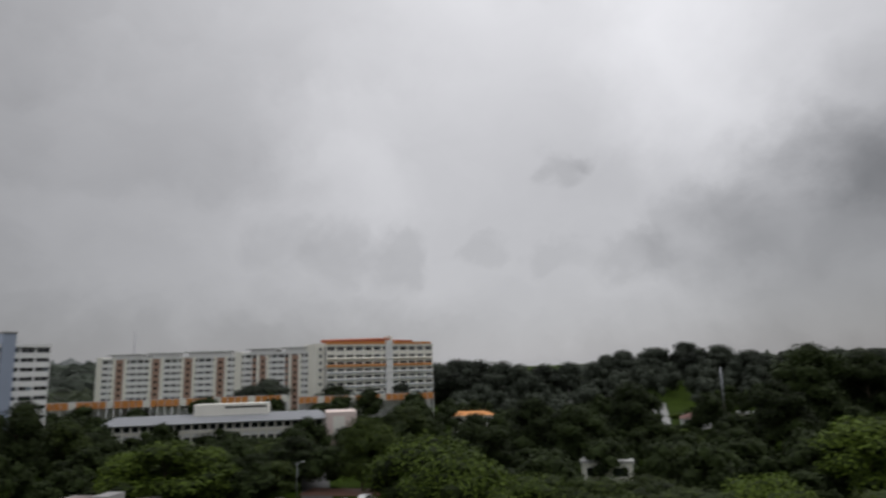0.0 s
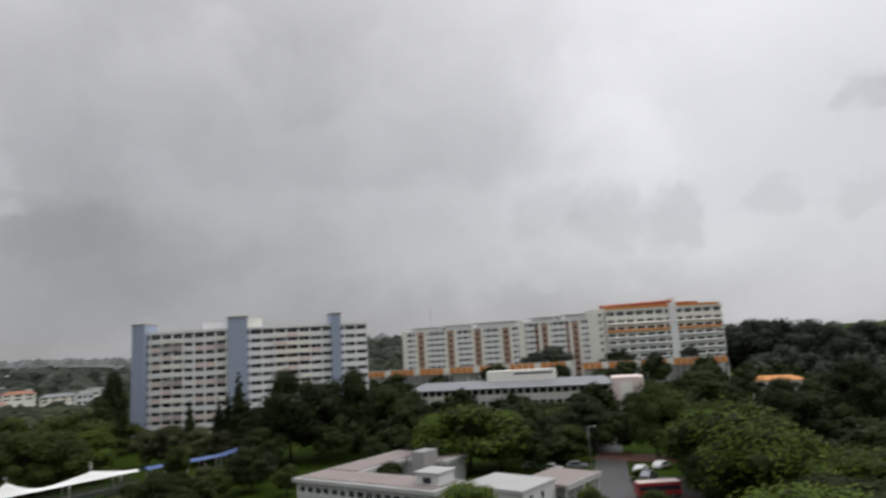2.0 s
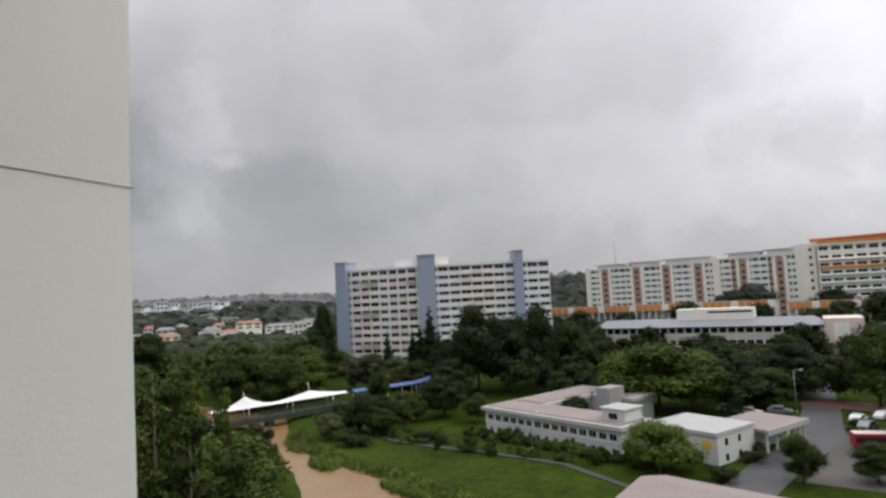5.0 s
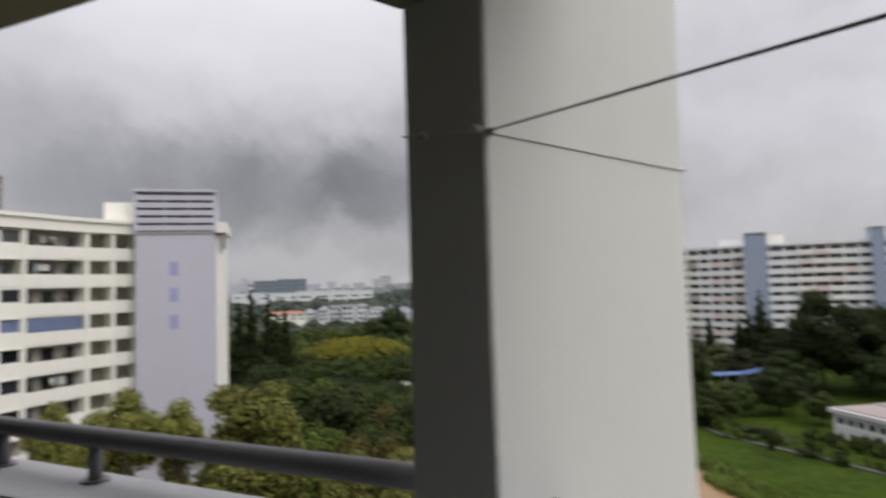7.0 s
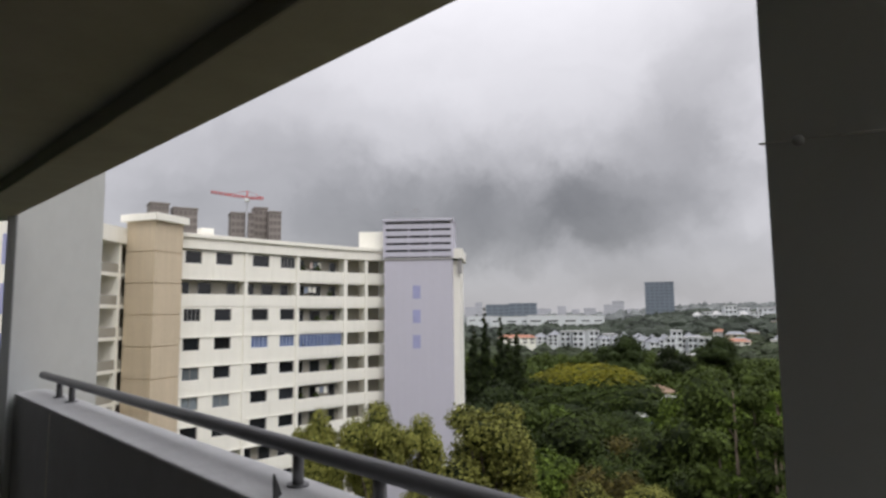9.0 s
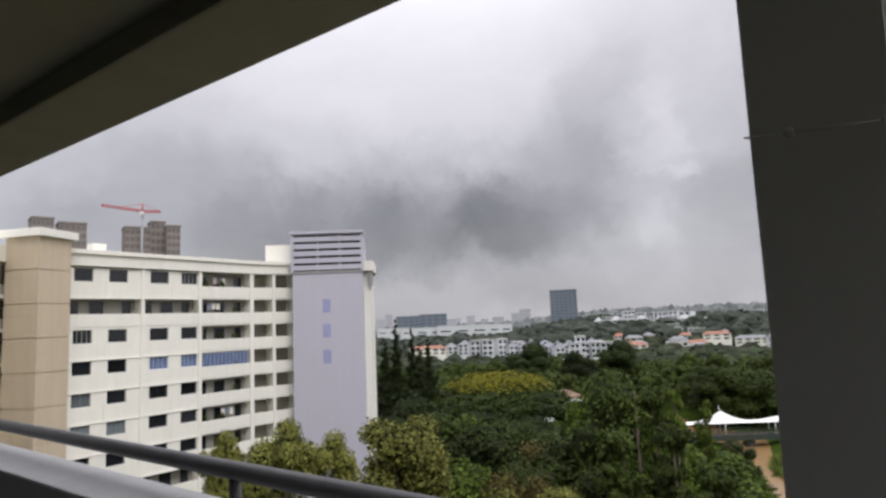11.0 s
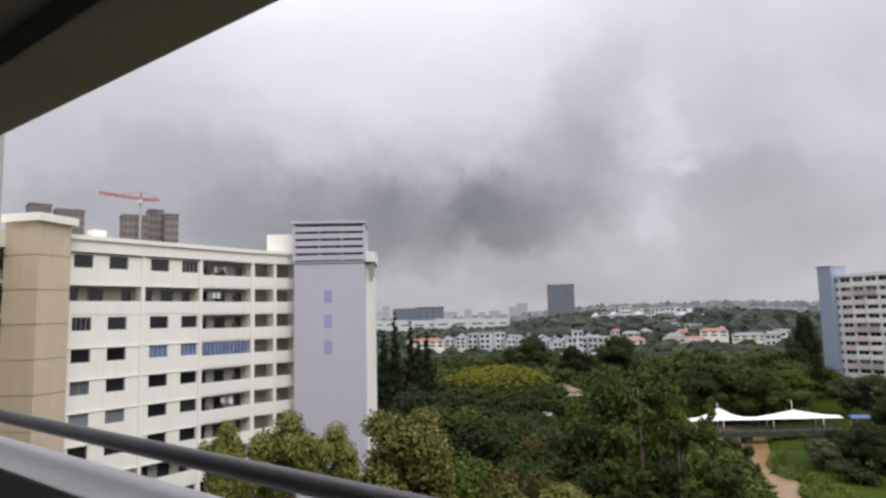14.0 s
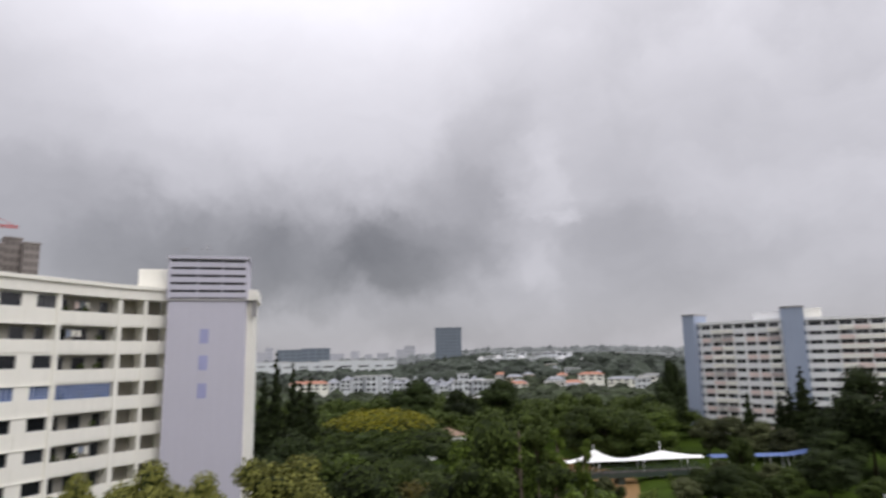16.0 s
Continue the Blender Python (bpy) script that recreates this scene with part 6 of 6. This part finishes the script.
def far_tower(az, dist, w, el, mat, label, floors, cols, depth=24.0, group="skyline", turn=0.0, glass=None):
    """A far tall building: wall, bands of glass storey by storey, roof."""
    c = bearing(az) * dist
    side = bearing(az - 90 + turn)
    m, length = facing((c - side * (w / 2))[:2], (c + side * (w / 2))[:2])
    top = 27 + dist * math.tan(radians(el))
    base = float(ground_height(c.x, c.y)) - 2
    e = thing("tower_building", label, "building", group=group)
    part("wall", boxes((0, length, 0.5, depth, base, top), m=m), mat, e)
    part("roof", boxes((-0.4, length + 0.4, 0, depth + 0.4, top, top + 1.2), m=m), mat, e)
    step = (top - max(base, 10)) / floors
    win = None
    for r in range(floors):
        for k in range(cols):
            mm = m @ Matrix.Translation((length * (k + 0.5) / cols, 0.4, top - step * (r + 0.8)))
            win = again(win, mm, e) if win else part("window", boxes((-length / cols * 0.38, length / cols * 0.38, 0, 0.2, 0, step * 0.55)), glass or FARGLASS, e, m=mm)
    return e, m, length, top


far_tower(69.4, 1200, 49, 2.5, FARBLUE, "blue-grey glass office tower in the distance", 12, 6, 40)
for az, d, w, el in ((83.2, 1350, 50, 1.1), (81.0, 1400, 60, 1.2), (85.6, 1500, 26, 0.9), (84.9, 1600, 18, 1.3), (86.6, 1550, 22, 0.8), (79.2, 1700, 40, 0.7), (77.6, 1750, 22, 0.9), (76.4, 1800, 20, 0.6), (75.2, 1700, 30, 0.7), (73.6, 1750, 24, 1.0), (72.8, 1650, 28, 1.3),
                     (71.6, 1800, 30, 0.6), (66.9, 1600, 34, 0.7), (88.0, 1600, 30, 0.9), (90, 1700, 40, 1.0)):
    far_tower(az, d, w, el - 0.35, FARBLUE if w >= 50 else FARGREY, "far city building, coloured pale grey for haze", 5, 4, glass=FARGLASS if w >= 50 else FARSTRIP)
for az, d, w, el, n in ((112.2, 470, 12, 9.2, 18), (110.2, 480, 16, 8.9, 18), (105.6, 500, 17, 8.7, 18), (104.1, 505, 10, 9.2, 18), (102.9, 495, 9, 8.9, 18)):
    far_tower(az, d, w, el, FARBROWN, "unfinished brown-grey concrete tower under construction", n, 5 if w > 11 else 3, 16, "towers under construction", 8, RAWOPEN)


def make_crane():
    e = thing("tower_crane", "red and white tower crane over the unfinished towers", "crane")
    c = bearing(105.3) * 498
    z = 27 + 498 * math.tan(radians(10.0))
    side = bearing(105.3 - 90)
    part("mast", boxes((c.x - 0.7, c.x + 0.7, c.y - 0.7, c.y + 0.7, 60, z)), FARGREY, e)
    for a, b, name in ((-26, 0, "jib"), (0, 12, "counter_jib")):
        bm = bmesh.new()
        p0, p1 = c + side * a, c + side * b
        up0, up1 = (6 if a < 0 else 0), 0
        for off in (0, 1.4):
            tube(bm, [(p0.x, p0.y, z + off + up0 * 0.55), (p1.x, p1.y, z + off)], 0.35, 6)
        for i in range(10):
            q0, q1 = p0.lerp(p1, i / 10), p0.lerp(p1, (i + 1) / 10)
            h0, h1 = up0 * 0.55 * (1 - i / 10), up0 * 0.55 * (1 - (i + 1) / 10)
            tube(bm, [(q0.x, q0.y, z + h0 + (i % 2) * 1.4), (q1.x, q1.y, z + h1 + ((i + 1) % 2) * 1.4)], 0.2, 5)
        part(name, bm, CRANERED, e)
    part("cab", boxes((c.x - 1.5, c.x + 1.5, c.y - 1.5, c.y + 1.5, z - 2.5, z + 0.5)), CARWHITE, e)
    tip = Vector((c.x, c.y, z + 6))
    bm = bmesh.new()
    for q in (c + side * -18, c + side * 10):
        tube(bm, [tip, (q.x, q.y, z + 2)], 0.15, 5)
    tube(bm, [(c.x, c.y, z), tip], 0.5, 6)
    part("tie", bm, CRANERED, e)
    p = bearing(25.0) * 620
    mast = thing("radio_mast", "thin grey lattice radio mast on the far hill", "mast")
    part("mast", tube(bmesh.new(), [(p.x, p.y, 10), (p.x, p.y, 66)], [0.9, 0.35], 6), FARGREY, mast)


make_crane()


def lamp_post(x, y, h, label):
    """A street lamp: base, tapered pole, arm and head."""
    z = float(ground_height(x, y))
    e = thing("street_lamp", label, "street lamp", Matrix.Translation((x, y, z)), group="street lamps")
    part("base", tube(bmesh.new(), [(0, 0, -0.2), (0, 0, 0.5)], 0.14, 8), CARGREY, e)
    part("pole", tube(bmesh.new(), [(0, 0, 0.4), (0, 0, h)], [0.08, 0.05], 8), CARGREY, e)
    part("arm", tube(bmesh.new(), [(0, 0, h - 0.05), (0.5, 0, h + 0.15), (1.2, 0, h + 0.2)], 0.04, 6), CARGREY, e)
    part("head", rounded(boxes((1.0, 1.6, -0.12, 0.12, h + 0.12, h + 0.25)), 0.03), CARWHITE, e)


for x, y in ((-58, 89), (-29, 136)):
    lamp_post(x, y, 6.0 if x < -40 else 8.0, "pale grey street lamp beside the lawn" if x < -40 else "pale grey street lamp beside the road")
p = bearing(-23.6) * 232
mast = thing("light_mast", "tall pale pole standing among dark trees", "pole")
part("pole", tube(bmesh.new(), [(p.x, p.y, 8), (p.x, p.y, 24.5)], [0.35, 0.22], 8), CARGREY, mast)


def make_fittings():
    """Small things on the white block: washing and plants on the balconies."""
    rng = random.Random(8)
    fa, la = facing((-57.4, -22.0), (-70.3, -8.85))
    for k in range(9):
        z0 = 34.35 - 1.30 - 2.6 * (k + 1)
        for x in (13.2, 15.0, 16.6):
            if rng.random() < 0.55:
                e = thing("potted_plant", "small green potted plant on the balcony wall", "plant", fa @ Matrix.Translation((x, 0.25, z0 + 0.05)), group="balcony plants")
                part("pot", tube(bmesh.new(), [(0, 0, 0), (0, 0, 0.9)], [0.16, 0.22], 8), TERRA, e)
                gen = np.random.default_rng(rng.randrange(999))
                v, f = leaf_cloud(gen, [((0, 0, 1.25), (0.3, 0.3, 0.4))], 60, 0.14)
                mesh_object("leaves", v.tolist(), f.tolist(), LEAF_MID, e)
        if rng.random() < 0.5:
            x = 14.2 + rng.uniform(-0.8, 2)
            e = thing("laundry", "washing hung on a pole behind the balcony wall", "laundry", fa @ Matrix.Translation((x, 0.5, z0 + 1.0)), group="washing")
            part("pole", tube(bmesh.new(), [(0, 0, 1.1), (1.6, 0, 1.1)], 0.02, 6), FRAME, e)
            for i in range(3):
                mat = rng.choice([CURTAIN, CPINK, CBLUE, WHITE])
                part("cloth", boxes((0.1 + i * 0.5, 0.5 + i * 0.5, -0.02, 0.02, 0.35 + rng.uniform(0, 0.2), 1.09)), mat, e)


make_fittings()


# ---- far woods, one mass of crowns ----
def far_woods(name, az, dist, spacing, size, seed, mat, label):
    rng = np.random.default_rng(seed)
    n = int((dist[1] ** 2 - dist[0] ** 2) * radians(az[1] - az[0]) / 2 / spacing ** 2)
    d, a = np.sqrt(rng.uniform(dist[0] ** 2, dist[1] ** 2, n)), np.radians(rng.uniform(*az, n))
    x, y = -np.sin(a) * d, np.cos(a) * d
    ok = np.array([clear_of(px, py) for px, py in zip(x, y)])
    for px, py, pr in HOLES:
        ok &= np.hypot(x - px, y - py) > pr
    x, y = x[ok], y[ok]
    z = ground_height(x, y)
    bm = bmesh.new()
    bmesh.ops.create_icosphere(bm, subdivisions=2 if dist[0] < 1000 else 1, radius=1.0)
    base = np.array([v.co[:] for v in bm.verts])
    tri = np.array([[v.index for v in f.verts] for f in bm.faces])
    bm.free()
    n = len(x)
    s = size * rng.uniform(0.6, 1.3, n)
    v = base[None] * (1 + rng.normal(size=(n, len(base), 1)) * 0.17)
    v = v * np.stack([s, s, s * rng.uniform(0.6, 0.95, n)], 1)[:, None]
    v += np.stack([x, y, z + s * 0.45], 1)[:, None]
    f = tri[None] + (np.arange(n) * len(base))[:, None, None]
    ob = mesh_object(name, v.reshape(-1, 3).tolist(), f.reshape(-1, 3).tolist(), mat)
    tagged(ob, label, "woods", kind="stuff")


HOLES = [(bearing(a).x * d, bearing(a).y * d, r) for a, d, r in ((82, 425, 30), (79.4, 430, 28), (77.4, 425, 28), (74, 390, 24), (72.5, 385, 26), (70.5, 378, 26), (68.6, 388, 26), (67, 388, 22), (67.7, 322, 18), (56.6, 470, 24), (54.6, 490, 20),
                                                                 (65.3, 415, 14), (63.6, 425, 14), (63.4, 690, 34), (60.9, 690, 40), (66, 712, 28), (58.2, 682, 24), (54, 965, 50), (52, 965, 50), (84, 900, 55), (80, 885, 60), (76, 885, 55), (25, 620, 6), (-13.2, 322, 16), (-22.2, 220, 14), (-2.5, 322, 14))]
HOLES += [(bearing(a).x * (d - 6), bearing(a).y * (d - 6), 11) for a, d in SMALL]
# No haze is drawn; these woods carry it in their leaf colours.
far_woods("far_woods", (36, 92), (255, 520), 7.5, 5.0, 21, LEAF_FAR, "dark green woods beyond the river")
far_woods("far_woods", (36, 92), (520, 1150), 13, 8, 22, LEAF_HILL, "far hill woods, their green greyed for haze")
far_woods("far_woods", (5, 92), (1150, 2800), 34, 15, 23, LEAF_DISTANT, "distant hill woods, coloured pale grey-green for haze")
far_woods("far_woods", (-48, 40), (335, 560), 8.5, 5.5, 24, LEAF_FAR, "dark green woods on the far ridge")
far_woods("far_woods", (-14, 40), (560, 1150), 15, 9, 25, LEAF_HILL, "woods behind the school, their green greyed for haze")


# ---- reeds and rough grass on the river banks ----
def make_reeds():
    rng = np.random.default_rng(31)
    pts = []
    for line, side in ((RIVER_R[2:9], 1),):
        for (ax, ay), (bx, by) in zip(line, line[1:]):
            n = int(math.hypot(bx - ax, by - ay) * 120)
            k = rng.uniform(0, 1, n)
            off = (rng.uniform(0, 1, n) ** 1.5 * 4.2 - 0.3) * side
            pts.append(np.stack([ax + (bx - ax) * k, ay + (by - ay) * k + off], 1))
    for ix, iy, a, b, turn in ISLANDS:
        n = int(a * b * 120)
        t, k = rng.uniform(0, math.tau, n), np.sqrt(rng.uniform(0, 1, n)) * 0.85
        u, v = np.cos(t) * k * a, np.sin(t) * k * b
        pts.append(np.stack([ix + u * math.cos(turn) - v * math.sin(turn), iy + u * math.sin(turn) + v * math.cos(turn)], 1))
    p = np.concatenate(pts)
    z = ground_height(p[:, 0], p[:, 1])
    patch = np.array([noise.noise(Vector((q[0] * 0.35, q[1] * 0.35, 0))) for q in p])
    keep = (z > -0.25) & (patch > rng.uniform(-0.95, 0.1, len(p)))
    p, z = p[keep], z[keep]
    n = len(p)
    h, a = rng.uniform(0.15, 0.55, n), rng.uniform(0, math.tau, n)
    w = rng.uniform(0.05, 0.12, n)
    lean = rng.normal(size=(n, 2)) * 0.5
    root = np.stack([p[:, 0], p[:, 1], z - 0.05], 1)
    side = np.stack([np.cos(a) * w, np.sin(a) * w, np.zeros(n)], 1)
    tip = root + np.stack([lean[:, 0], lean[:, 1], h], 1)
    v = np.stack([root - side, root + side, tip], 1).reshape(-1, 3)
    f = np.arange(n * 3).reshape(-1, 3)
    tagged(mesh_object("reeds", v.tolist(), f.tolist(), REED), "rough green reeds and long grass on the banks", "reeds", kind="stuff")


make_reeds()
